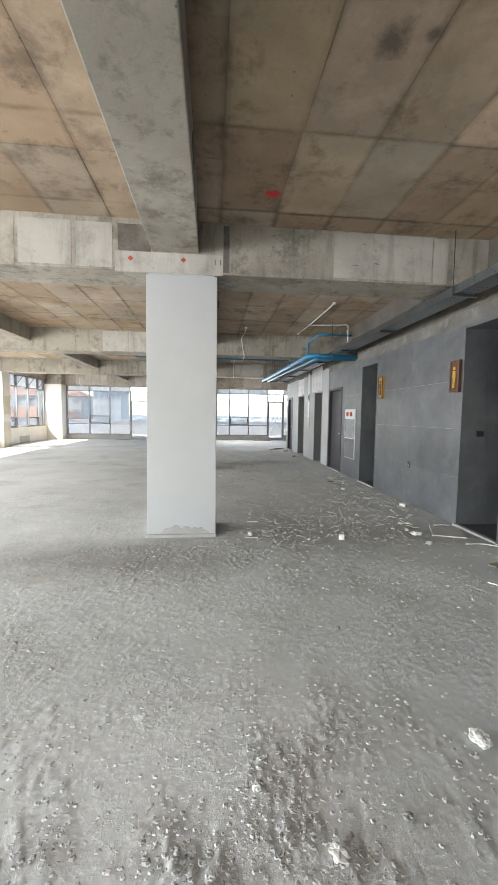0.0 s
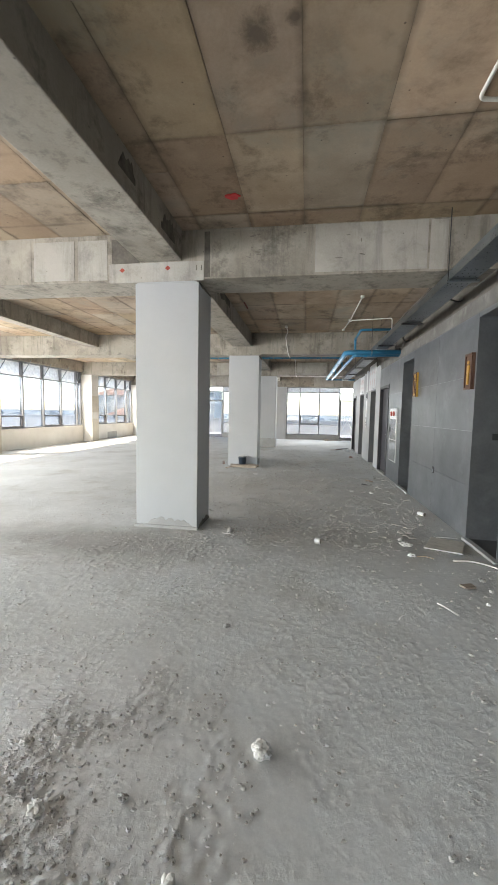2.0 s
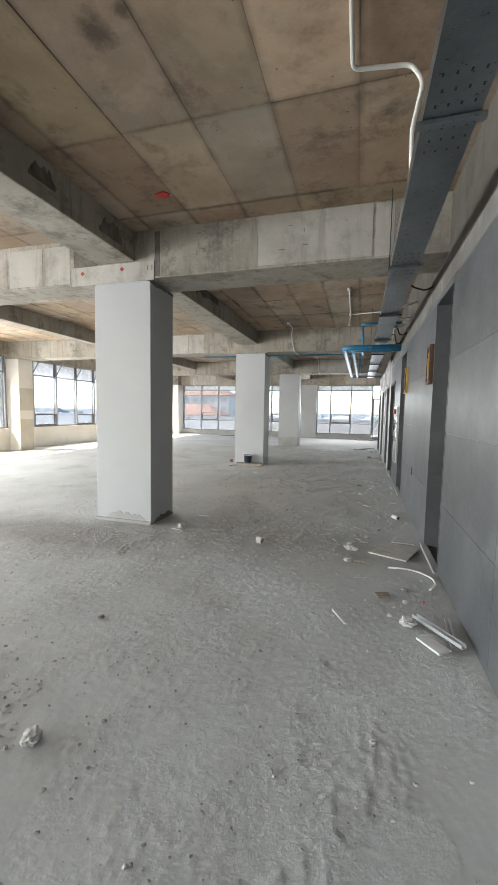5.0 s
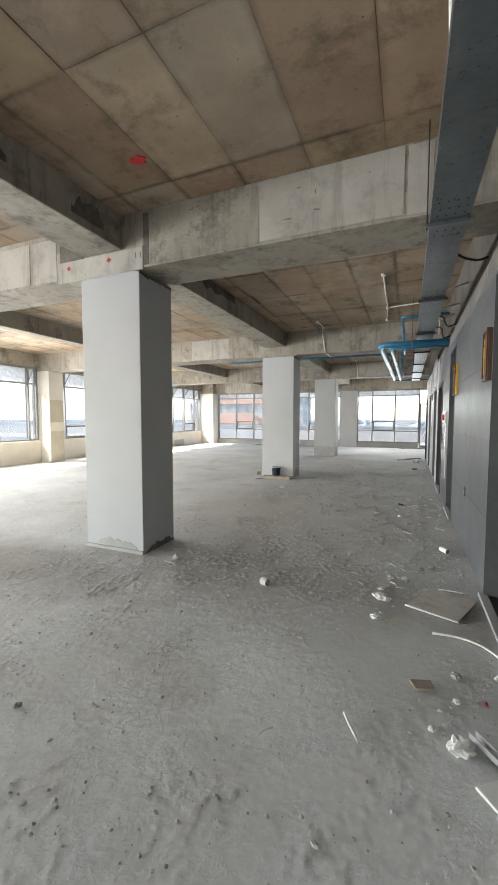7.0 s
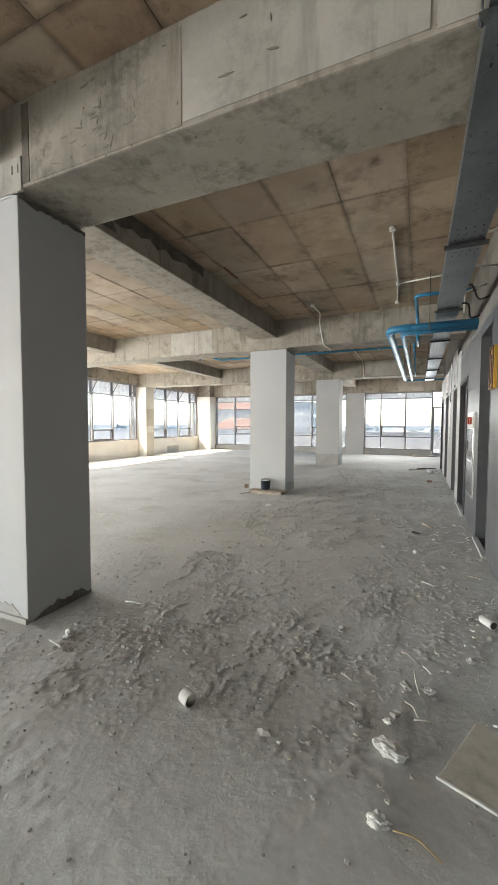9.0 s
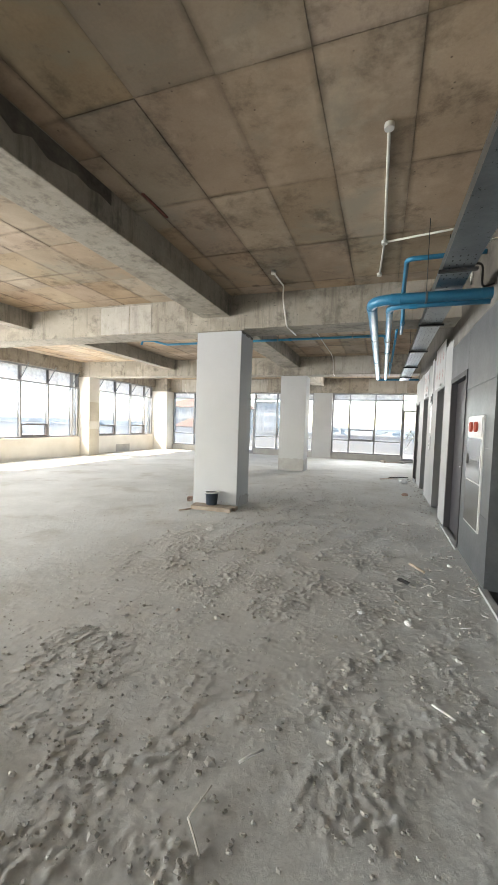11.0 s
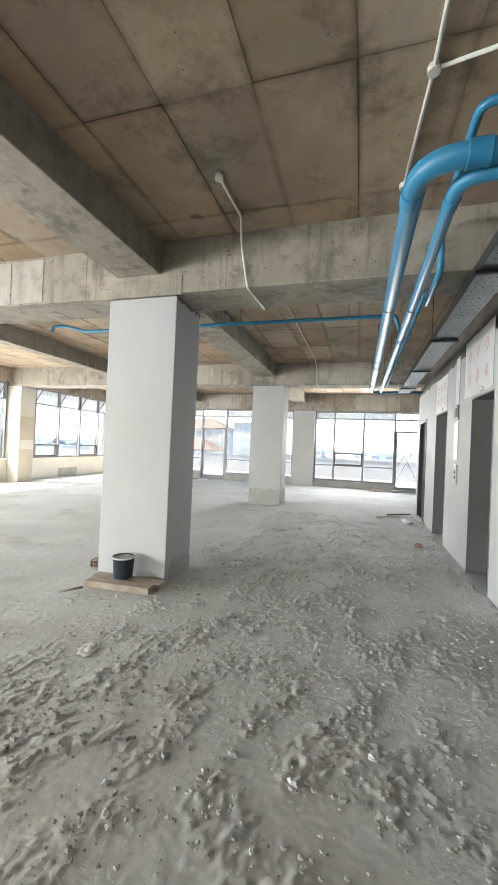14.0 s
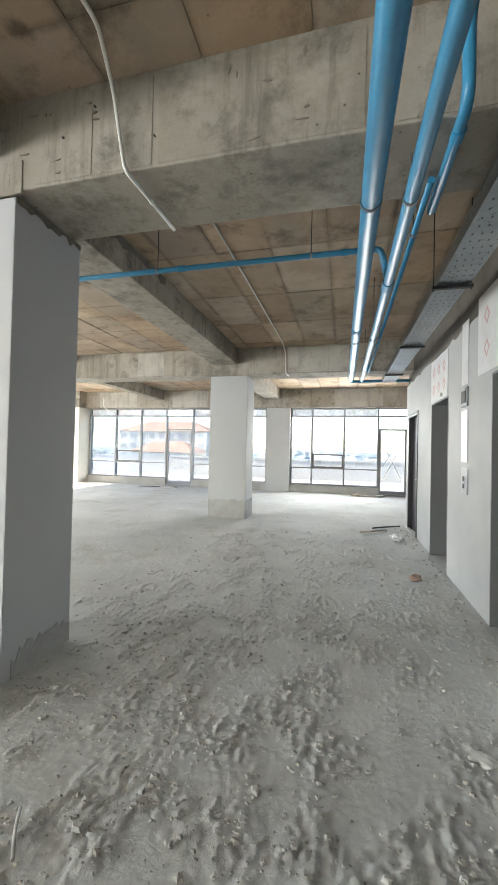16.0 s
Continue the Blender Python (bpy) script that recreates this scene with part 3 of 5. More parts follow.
# rough honeycombed concrete on the long beams' sides
ragged(long_beams[1], "honeycomb", DARK_TONE, "x", -0.15, 3.10, 3.40, 3.48, 3.64, 0.05, 20)
ragged(long_beams[1], "honeycomb", DARK_TONE, "x", -0.15, 4.02, 4.42, 3.42, 3.62, 0.08, 21)
ragged(long_beams[2], "honeycomb", DARK_TONE, "x", -0.15, 5.25, 7.6, 3.48, 3.685, 0.10, 22, True)
ragged(long_beams[2], "honeycomb", DARK_TONE, "x", -0.15, 5.3, 5.9, 3.40, 3.60, 0.10, 23)
ragged(long_beams[3], "honeycomb", DARK_TONE, "x", -0.15, 11.3, 13.2, 3.56, 3.685, 0.08, 24, True)

# ---- lift wall ----
OPEN = [("near_passage", 4.22, 5.02, 2.70), ("passage", 7.72, 8.55, 2.62), ("door", 9.84, 10.98, 2.26), ("lift", 11.66, 12.54, 2.24), ("lift", 13.98, 14.94, 2.24), ("far_door", 15.98, 16.95, 2.26)]
END = 17.25
bm = bmesh.new()
y = BACK
for _, a, b, h in OPEN:
    box(bm, WALL + 0.03, WALL + 0.23, y, a, -0.05, SLAB_Z)
    box(bm, WALL + 0.03, WALL + 0.23, a, b, h, SLAB_Z)
    y = b
box(bm, WALL + 0.03, WALL + 0.23, y, END, -0.05, SLAB_Z)
box(bm, WALL + 0.23, 7.0, END - 0.2, END, -0.05, SLAB_Z)
cap = block("wall_cap", CAP, None, WALL + 0.006, WALL + 0.031, BACK, 11.05, 2.736, 2.93, bevel=0.006)
tagged(cap, "rough grey cement strip above the wall tiles", "wall cap", kind="structure")
wall_east = tagged(part("wall_east", bm, BLOCKWORK), "rough masonry wall of the lift core, coloured dark for the shade above its cladding", "wall", kind="structure")

# rooms behind the openings, lined reveals
for kind, a, b, h in OPEN:
    lift = kind == "lift"
    passage = "passage" in kind
    x0 = WALL + 0.23
    if lift or passage:
        x1 = x0 + (2.4 if passage else 1.7)
        bm = bmesh.new()
        back = 0.3 if lift else -0.02
        near = x0 + (0.003 if lift else 0.121)
        box(bm, x1, x1 + 0.1, a - back, b + back, -0.05, 2.9)
        box(bm, near, x1, a - back - 0.1, a - back, -0.05, 2.9)
        box(bm, near, x1, b + back, b + back + 0.1, -0.05, 2.9)
        box(bm, near, x1 + 0.1, a - back - 0.1, b + back + 0.1, 2.9, 3.0)
        # Shaft walls and floor are coloured near black to read as unlit.
        tagged(part("wall_shaft" if lift else "wall_passage", bm, SHAFT if lift else TILE), "lift shaft walls coloured dark to read as unlit" if lift else "dark tiled walls inside the passage", "wall", kind="structure")
        bm = bmesh.new()
        box(bm, x0 - (0.0 if lift else 0.2), x1, a - 0.29, b + 0.29, -0.3, 0.004)
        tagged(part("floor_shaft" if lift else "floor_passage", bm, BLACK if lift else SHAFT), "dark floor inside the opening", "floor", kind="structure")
    if not (lift or passage):
        continue
    mat = REVEAL if lift else TILE
    bm = bmesh.new()
    t = 0.02
    box(bm, WALL - 0.003, x0 + 0.12, a, a + t, 0, h)
    box(bm, WALL - 0.003, x0 + 0.12, b - t, b, 0, h)
    box(bm, WALL - 0.003, x0 + 0.12, a + t, b - t, h - t, h)
    tagged(part("trim_lift_opening" if lift else "trim_passage", bm, mat), "dark grey metal lining of the lift opening" if lift else "dark grey tiled reveal of the passage", "opening trim", kind="structure")
    if lift:
        for side, q in ((a + t, 0.10), (b - t - 0.10, 0.10)):
            jamb = block("trim_landing_jamb", REVEAL, None, x0 + 0.003, x0 + 0.117, side, side + q, 0.004, h - t)
            tagged(jamb, "grey metal jamb of the lift landing", "opening trim", kind="structure")

# cladding: large dark tiles, each a piece, on a bed of grout
bm = bmesh.new()
GROUT_X = WALL + 0.008
y = BACK
for _, a, b, h in OPEN[:3]:
    box(bm, GROUT_X, WALL + 0.03, y, a, 0.0, 2.735)
    box(bm, GROUT_X, WALL + 0.03, a, b, h, 2.735)
    y = b
box(bm, GROUT_X, WALL + 0.03, y, 11.05, 0.0, 2.735)
cladding = tagged(part("wall_cladding", bm, GREYWALL), "dark grey stone-look wall tiles with thin pale joints", "wall cladding", kind="structure")
tile_rows = (0.0, 0.66, 1.33, 2.0, 2.74)


def tile_run(y0, y1, z0, z1):
    if y1 - y0 < 0.02 or z1 - z0 < 0.02:
        return
    bm = bmesh.new()
    box(bm, WALL, WALL + 0.012, y0 + 0.0015, y1 - 0.0015, z0 + 0.0015, z1 - 0.0015, bevel=0.0015)
    part("tile", bm, TILE, cladding)


edges = [-4.0, -2.65, -1.3, 0.05, 1.4, 2.75, 4.22]
for z0, z1 in zip(tile_rows, tile_rows[1:]):
    for y0, y1 in zip(edges, edges[1:]):
        tile_run(y0, y1, z0, z1)
    for y0, y1 in ((5.02, 6.37), (6.37, 7.72), (8.55, 9.84), (10.98, 11.05)):
        tile_run(y0, y1, z0, z1)
for y0, y1, h in ((4.22, 5.02, 2.70), (7.72, 8.55, 2.62), (9.84, 10.98, 2.26)):
    tile_run(y0, y1, h, 2.74)

y, k = 11.05, 0
spans = []
for _, a, b, h in OPEN[3:]:
    spans += [(y, a, 0.0), (a, b, h)]
    y = b
for a, b, z in spans + [(y, END, 0.0)]:
    k += 1
    bm = bmesh.new()
    r = random.Random(k)
    n = max(2, int((b - a) / 0.12))
    cols_ = []
    for i in range(n + 1):
        top = 2.86 + (0.05 * r.random() if 0 < i < n else 0.02)
        cols_.append([bm.verts.new((x, a + (b - a) * i / n, q)) for x in (WALL, WALL + 0.03) for q in (z, top)])
    for p, q in zip(cols_, cols_[1:]):
        for i, j in ((0, 1), (1, 3), (3, 2), (2, 0)):
            bm.faces.new((p[i], p[j], q[j], q[i]))
    for e in (cols_[0], cols_[-1]):
        bm.faces.new([e[i] for i in (0, 1, 3, 2)])
    tagged(part(f"wall_skim_{k}", bm, GREYWALL), "pale grey skimmed wall around the lift openings", "wall", kind="structure")


def lift_door(name, a, b, h, label):
    """A closed flush door in a black frame."""
    ob = thing(name, (WALL, (a + b) / 2, 0), label, "door", "structure")
    for y0, y1, z0, z1 in ((a, a + 0.07, 0, h), (b - 0.07, b, 0, h), (a + 0.07, b - 0.07, h - 0.07, h)):
        block("door_frame", DOORFRAME, ob, WALL - 0.012, WALL + 0.2, y0, y1, z0 + 0.002, z1, bevel=0.004)
    leaf = block("door_leaf", DOORLEAF, ob, WALL + 0.07, WALL + 0.115, a + 0.073, b - 0.073, 0.01, h - 0.074, bevel=0.003)
    bm = bmesh.new()
    tube(bm, rounded([(WALL + 0.07, a + 0.16, 1.02), (WALL + 0.02, a + 0.16, 1.02), (WALL + 0.02, a + 0.28, 1.02)], 0.02), 0.009)
    part("handle", bm, STAINLESS, leaf, "steel lever handle")
    return ob


lift_door("door_1", 9.84, 10.98, 2.26, "closed charcoal steel door in a black frame")
lift_door("door_2", 15.98, 16.95, 2.26, "closed charcoal steel door in a dark frame")
for y0, y1 in ((4.2, 5.04), (7.7, 8.57), (9.8, 11.06), (15.95, 17.0)):
    strip = block("trim_threshold", GREYWALL, None, WALL - 0.035, WALL + 0.03, y0, y1, -0.02, 0.018, bevel=0.004)
    tagged(strip, "pale threshold strip across a doorway", "threshold", kind="structure")

# ---- closing walls ----
bm = bmesh.new()
box(bm, 7.0, 7.2, BACK, FAR + 0.3, -0.05, SLAB_Z)
tagged(part("wall_far_east", bm, CREAM), "plain rendered wall", "wall", kind="structure")
bm = bmesh.new()
box(bm, -9.6, 7.2, BACK - 0.2, BACK, -0.05, 0.5)
box(bm, -9.6, 7.2, BACK - 0.2, BACK, 3.1, SLAB_Z)
# Unseen infill, added to keep rear daylight off the lift wall.
box(bm, -0.5, 7.2, BACK - 0.19, BACK - 0.004, 0.5, 3.1)
box(bm, -9.6, -9.25, BACK, LINES[0], -0.05, SLAB_Z)
tagged(part("wall_south", bm, CREAM), "assumed rear wall, unseen, with its opening sized to shape the daylight", "wall", kind="structure")


# ---- glazing ----
def glazing(name, a, b, fixed, axis, sill, head, top, posts, vents, doors, transom, label):
    """One bay of framed windows along x or y: posts, rails, panes, opening vents and doors."""
    ob = thing(name, ((a + b) / 2, fixed, sill) if axis == "x" else (fixed, (a + b) / 2, sill), label, "window", "structure")

    def bar(n, p0, p1, z0, z1, depth, mat=ALU, parent=None, shift=0.0):
        f0, f1 = fixed - depth / 2 + shift, fixed + depth / 2 + shift
        d = (p0, p1, f0, f1, z0, z1) if axis == "x" else (f0, f1, p0, p1, z0, z1)
        return block(n, mat, parent or ob, *d, bevel=0.004 if mat in (ALU, SASH) else 0)

    def pane(p0, p1, z0, z1, parent=None):
        g = bar("pane", p0, p1, z0, z1, 0.012, GLASS, parent)
        g.visible_shadow = False

    for p in posts:
        bar("mullion", p - 0.03, p + 0.03, sill, head, 0.13)
    for p, q in zip(posts, posts[1:]):
        i, j = p + 0.03, q - 0.03
        bar("head_rail", i, j, head - 0.05, head, 0.10)
        bar("top_rail", i, j, top, top + 0.05, 0.10)
        if (p, q) in doors:
            z = doors[(p, q)]
            leaf = bar("door_leaf", i, j, z, z + 0.05, 0.08)
            bar("door_stile", i, i + 0.06, 0.06, z, 0.08, ALU, leaf)
            bar("door_stile", j - 0.06, j, 0.06, z, 0.08, ALU, leaf)
            bar("door_rail", i + 0.06, j - 0.06, 0.06, 0.16, 0.08, ALU, leaf)
            bar("sill_plate", i, j, 0.0, 0.055, 0.16)
            pane(i + 0.06, j - 0.06, 0.16, z, leaf)
            pane(i, j, z + 0.05, top)
            continue
        bar("bottom_rail", i, j, sill, sill + 0.05, 0.10)
        low = sill + 0.05
        if transom:
            bar("transom", i, j, transom - 0.02, transom + 0.02, 0.09)
            pane(i, j, low, transom - 0.02)
            low = transom + 0.02
        if (p, q) in vents:
            z0, z1 = vents[(p, q)]
            sash = bar("vent_sash", i, j, z1 - 0.045, z1, 0.11, SASH)
            bar("sash_rail", i, j, z0, z0 + 0.045, 0.11, SASH, sash)
            bar("sash_stile", i, i + 0.045, z0 + 0.045, z1 - 0.045, 0.11, SASH, sash)
            bar("sash_stile", j - 0.045, j, z0 + 0.045, z1 - 0.045, 0.11, SASH, sash)
            m = (i + j) / 2
            bar("stay_handle", m - 0.06, m + 0.06, z0 + 0.045, z0 + 0.065, 0.03, STAINLESS, sash, -0.06 if axis == "x" else 0.06)
            pane(i + 0.045, j - 0.045, z0 + 0.045, z1 - 0.045, sash)
            low = z1
        pane(i, j, low, top)
        # band above the panes: crumpled foil lining and angle brackets
        bm = bmesh.new()
        n = 9
        strip = []
        r = random.Random(int(p * 10))
        for k in range(n + 1):
            s = i + (j - i) * k / n
            o = 0.04 + 0.025 * r.random()
            strip.append([bm.verts.new((s, fixed + o, z) if axis == "x" else (fixed - o, s, z)) for z in (top + 0.05, (top + head) / 2 + 0.02 * r.random(), head - 0.05)])
        for u, v in zip(strip, strip[1:]):
            for e in (0, 1):
                bm.faces.new((u[e], v[e], v[e + 1], u[e + 1]))
        bmesh.ops.solidify(bm, geom=bm.faces[:], thickness=0.006)
        part("foil_lining", bm, FOIL, ob, "crumpled silver insulation foil")
        if axis == "y":
            bm = bmesh.new()
            tube(bm, [(fixed + 0.05, p, top + 0.08), (fixed + 0.42, p, head + 0.03)], 0.018, 6)
            part("bracket", bm, STEEL, ob)
    return ob


FOIL = surface("crumpled_foil", (0.40, 0.40, 0.41), (0.62, 0.62, 0.62), 0.4, metal=0.4, grain=12, patch=9, bump=0.5)
XS = [-8.15, -6.94, -5.80, -4.68, -3.56, -2.43, -1.30, -0.65]
glazing("window_1", -8.15, -0.62, FAR, "x", 0.26, 3.02, 2.70, XS, {(-6.94, -5.80): (0.89, 1.34), (-2.43, -1.30): (0.89, 1.34)}, {(-4.68, -3.56): 2.17}, 0.87, "grey aluminium framed full-height window wall with a glass door")
XS2 = [0.27, 1.02, 2.14, 3.28, 4.24, 5.5, 6.9]
glazing("window_2", 0.24, 7.0, FAR, "x", 0.26, 3.02, 2.70, XS2, {(1.02, 2.14): (0.89, 1.38)}, {(3.28, 4.24): 2.24}, 0.87, "grey aluminium framed full-height window wall with a glass door")
for z0, z1 in ((0.55, 1.75), (1.75, 0.55), (1.0, 2.1)):
    bm = bmesh.new()
    tube(bm, [(3.45, FAR - 0.012, z0), (4.05, FAR - 0.012, z1)], 0.012, 4)
    tagged(part("tape_strip", bm, CONDUIT), "pale tape strip stuck across the glass door", "tape", group="tape on the door")
bm = bmesh.new()
for a, b in ((-8.2, -4.66), (-3.58, -0.62), (0.24, 3.30), (4.22, 7.0)):
    box(bm, a, b, FAR - 0.12, FAR + 0.12, -0.08, 0.258)
tagged(part("sill_far", bm, RAW), "low concrete kerb under the glazing", "kerb", kind="structure")
for i, y in enumerate(LINES):
    y1 = LINES[i + 1] if i < 4 else FAR - 0.70
    bm = bmesh.new()
    box(bm, -9.25, -9.0, y + 0.58, y1, -0.08, 0.74, bevel=0.02)
    spandrel = tagged(part(f"wall_spandrel_{i + 1}", bm, CREAM), "low cream rendered wall under the windows", "wall", kind="structure")
    first = y + 1.13
    posts = [first + 1.13 * k for k in range(-1, 5)]
    posts = [y + 0.62] + [p for p in posts if y + 0.9 < p < y1 - 0.3] + [y1 - 0.04]
    vents = {(posts[n], posts[n + 1]): (0.79, 1.23) for n in (1, 3) if n + 1 < len(posts)}
    glazing(f"window_{i + 3}", y + 0.58, y1, LEFT, "y", 0.742, 3.24, 2.66, posts, vents, {}, 0, "grey aluminium strip window over a low wall")
    if i == 4:
        block("mortar_patch", RAW, spandrel, -9.004, -8.996, y + 2.2, y + 3.2, 0.0, 0.34)

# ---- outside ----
# Haze is put into the pale colours of far ground, roofs and trees.
GROUND = surface("haze_toned_ground", (0.29, 0.33, 0.35), (0.37, 0.41, 0.42), 0.95, grain=2, patch=0.02, bump=0.0)
TERRACE = surface("pale_terrace", (0.52, 0.52, 0.51), (0.62, 0.62, 0.61), 0.9, grain=30, patch=0.8, bump=0.0)
ROOF = surface("haze_paled_roof_tile", (0.42, 0.27, 0.21), (0.50, 0.33, 0.26), 0.85, grain=20, patch=1.5, bump=0.1)
HOUSE = surface("house_render", (0.55, 0.53, 0.50), (0.64, 0.62, 0.58), 0.9, grain=10, patch=0.6, bump=0.05)
HOUSE_GLASS = surface("house_window_glass", (0.30, 0.31, 0.33), (0.36, 0.37, 0.385), 0.35, grain=4, patch=1, bump=0.0)
LEAF = surface("haze_paled_foliage", (0.38, 0.42, 0.42), (0.46, 0.50, 0.50), 0.9, grain=1.5, patch=0.2, bump=0.0, spread=0.3)
bm = bmesh.new()
bmesh.ops.create_grid(bm, x_segments=20, y_segments=20, size=2500)
for v in bm.verts:
    v.co.z = -7.0
tagged(part("ground", bm, GROUND), "flat land reaching the horizon, coloured pale blue-grey for haze", "ground", kind="structure")
bm = bmesh.new()
box(bm, -40, 20, FAR + 0.3, 29.2, -0.4, -0.05)
box(bm, -40, 20, FAR + 0.12, FAR + 0.3, -0.4, -0.02)
tagged(part("terrace", bm, TERRACE), "sunlit concrete roof terrace", "terrace", kind="structure")
bm = bmesh.new()
box(bm, -40, 20, 29.0, 29.2, -0.05, 0.92)
box(bm, -40, 20, 28.95, 29.25, 0.92, 1.0)
tagged(part("parapet", bm, TERRACE), "white rendered terrace parapet", "parapet", kind="structure")


def house(x0, x1, y0, y1, eaves, ridge, rows, columns, label, roof_mat=None):
    ob = thing("house", ((x0 + x1) / 2, (y0 + y1) / 2, -7.0), label, "house")
    block("wall", HOUSE, ob, x0, x1, y0, y1, -7.0, eaves)
    bm = bmesh.new()
    o = 0.6
    inset = min(x1 - x0, y1 - y0) / 2
    b = [bm.verts.new(p) for p in ((x0 - o, y0 - o, eaves), (x1 + o, y0 - o, eaves), (x1 + o, y1 + o, eaves), (x0 - o, y1 + o, eaves))]
    my = (y0 + y1) / 2
    t = [bm.verts.new((x0 + inset, my, ridge)), bm.verts.new((x1 - inset, my, ridge))]
    for q in ((b[0], b[1], t[1], t[0]), (b[1], b[2], t[1]), (b[2], b[3], t[0], t[1]), (b[3], b[0], t[0]), (b[3], b[2], b[1], b[0])):
        bm.faces.new(q)
    part("roof", bm, roof_mat or ROOF, ob)
    for r in range(rows):
        for c in range(columns):
            w = (x1 - x0) / columns
            cx, cz = x0 + w * (c + 0.5), eaves - 1.7 - 3.0 * r
            win = block("window", HOUSE_GLASS, ob, cx - 0.28 * w, cx + 0.28 * w, y0 - 0.05, y0 + 0.1, cz - 0.7, cz + 0.7)
            block("window_sill", HOUSE, win, cx - 0.32 * w, cx + 0.32 * w, y0 - 0.18, y0 - 0.051, cz - 0.82, cz - 0.7)
    return ob


house(-71, -40, 122, 136, 6.6, 10.2, 3, 9, "large white house with an orange hip roof coloured paler for haze")
house(-57, -38, 106, 116, 0.0, 3.2, 2, 6, "low white house with an orange roof coloured paler for haze")
house(-33, -25.5, 110, 120, 7.8, 8.6, 4, 5, "pale apartment block with rows of dark windows", HOUSE)
house(-9, 2, 140, 150, -2.0, 0.6, 1, 4, "distant low building with a pale roof", HOUSE)
house(14, 34, 170, 182, -2.4, -0.2, 1, 6, "distant long shed with a pale roof", HOUSE)
bm = bmesh.new()
rng = random.Random(11)
for k in range(420):
    a = rng.uniform(-1.9, 0.75)
    d = rng.uniform(190, 420)
    cx, cy, s = d * math.sin(a), d * math.cos(a), rng.uniform(1.5, 4.5)
    m = Matrix.Translation((cx, cy, -7 + s * 0.7)) @ Matrix.Diagonal((s * rng.uniform(0.8, 2.0), s, s * rng.uniform(0.7, 1.2), 1))
    g = bmesh.ops.create_icosphere(bm, subdivisions=1, radius=1.0, matrix=m)
    for v in g["verts"]:
        v.co += Vector((rng.uniform(-0.25, 0.25), rng.uniform(-0.25, 0.25), rng.uniform(-0.3, 0.3))) * s
tagged(part("far_woods", bm, LEAF), "far line of trees on the plain, coloured pale for haze", "trees", kind="stuff")

# Added lamps in unseen openings brighten the room beyond what the sky gives.
window_light("rear_window_light", (-4.2, BACK - 0.1, 1.7), (-4.2, 0, -2.0), 7.4, 2.4, 62)
window_light("side_window_light", (-9.3, -4.4, 1.7), (0, -4.4, -0.5), 5.2, 2.0, 84)
window_light("side_window_light", (-9.3, 1.9, 1.7), (0, 1.9, 0.0), 5.2, 2.0, 68)
window_light("side_window_light", (-9.3, 7.0, 1.7), (0, 7.0, 0.5), 3.2, 2.0, 74)
# These added lamps behind upper panes also show as the white sky.
window_light("side_sky_light", (-9.25, 13.98, 2.14), (0, 13.98, 2.0), 5.2, 0.98, 27)
window_light("side_sky_light", (-9.25, 19.55, 2.14), (0, 19.55, 2.0), 4.4, 0.98, 22)
window_light("far_sky_light", (1.78, FAR + 0.1, 2.18), (1.78, 0, 2.0), 2.9, 0.98, 24)

# ---- services under the slab ----
TRAY_X0, TRAY_X1, TRAY_Z = 2.875, 3.135, 2.955
tray = thing("cable_tray", ((TRAY_X0 + TRAY_X1) / 2, 7.0, TRAY_Z), "galvanised perforated steel cable tray hung from the slab", "cable tray")
y = -3.3
k = 0
slot_mesh = bmesh.new()
T = 0.003
PROFILE = ((TRAY_X0 + 0.012, 0.10), (TRAY_X0, 0.10), (TRAY_X0, 0.0), (TRAY_X1, 0.0), (TRAY_X1, 0.10), (TRAY_X1 - 0.012, 0.10),
           (TRAY_X1 - 0.012, 0.10 - T), (TRAY_X1 - T, 0.10 - T), (TRAY_X1 - T, T), (TRAY_X0 + T, T), (TRAY_X0 + T, 0.10 - T), (TRAY_X0 + 0.012, 0.10 - T))
while y < 17.0:
    y1 = min(y + 1.95, 17.0)
    bm = bmesh.new()
    ends = [[bm.verts.new((x, q, TRAY_Z + z)) for x, z in PROFILE] for q in (y + 0.004, y1 - 0.004)]
    for n in range(12):
        bm.faces.new((ends[0][n], ends[0][(n + 1) % 12], ends[1][(n + 1) % 12], ends[1][n]))
    part("tray_length", bm, STEEL, tray)
    for i in range(int((y1 - y) / 0.09)):
        if y < 10.0 and 2 < i < int((y1 - y) / 0.09) - 3:
            continue
        for j in range(4):
            cx, cy = TRAY_X0 + 0.045 + 0.057 * j + (0.012 if i % 2 else 0), y + 0.06 + 0.09 * i
            # Black blocks under the sheet stand for the dark of the holes.
            box(slot_mesh, cx - 0.005, cx + 0.005, cy - 0.010, cy + 0.010, TRAY_Z - 0.0016, TRAY_Z - 0.0004)
    block("cross_bracket", STEEL if k < 5 else BLACK, tray, TRAY_X0 - 0.03, TRAY_X1 + 0.03, y - 0.02, y + 0.02, TRAY_Z - 0.03, TRAY_Z - 0.004, bevel=0.003)
    if k in (4, 8):
        for x in (TRAY_X0 - 0.018, TRAY_X1 + 0.018)[:1 if k == 4 else 2]:
            bm = bmesh.new()
            tube(bm, [(x, y, TRAY_Z - 0.045), (x, y, SLAB_Z + 0.01)], 0.005, 6)
            part("threaded_rod", bm, BLACK, tray)
    y = y1
    k += 1
part("slots", slot_mesh, BLACK, tray, "rows of small black blocks in place of punched holes")["kind"] = "stuff"

pipe_a = thing("drain_pipe", (2.25, 9.14, 3.03), "thick blue plastic drain pipe bending from the wall", "pipe")
R = 0.056


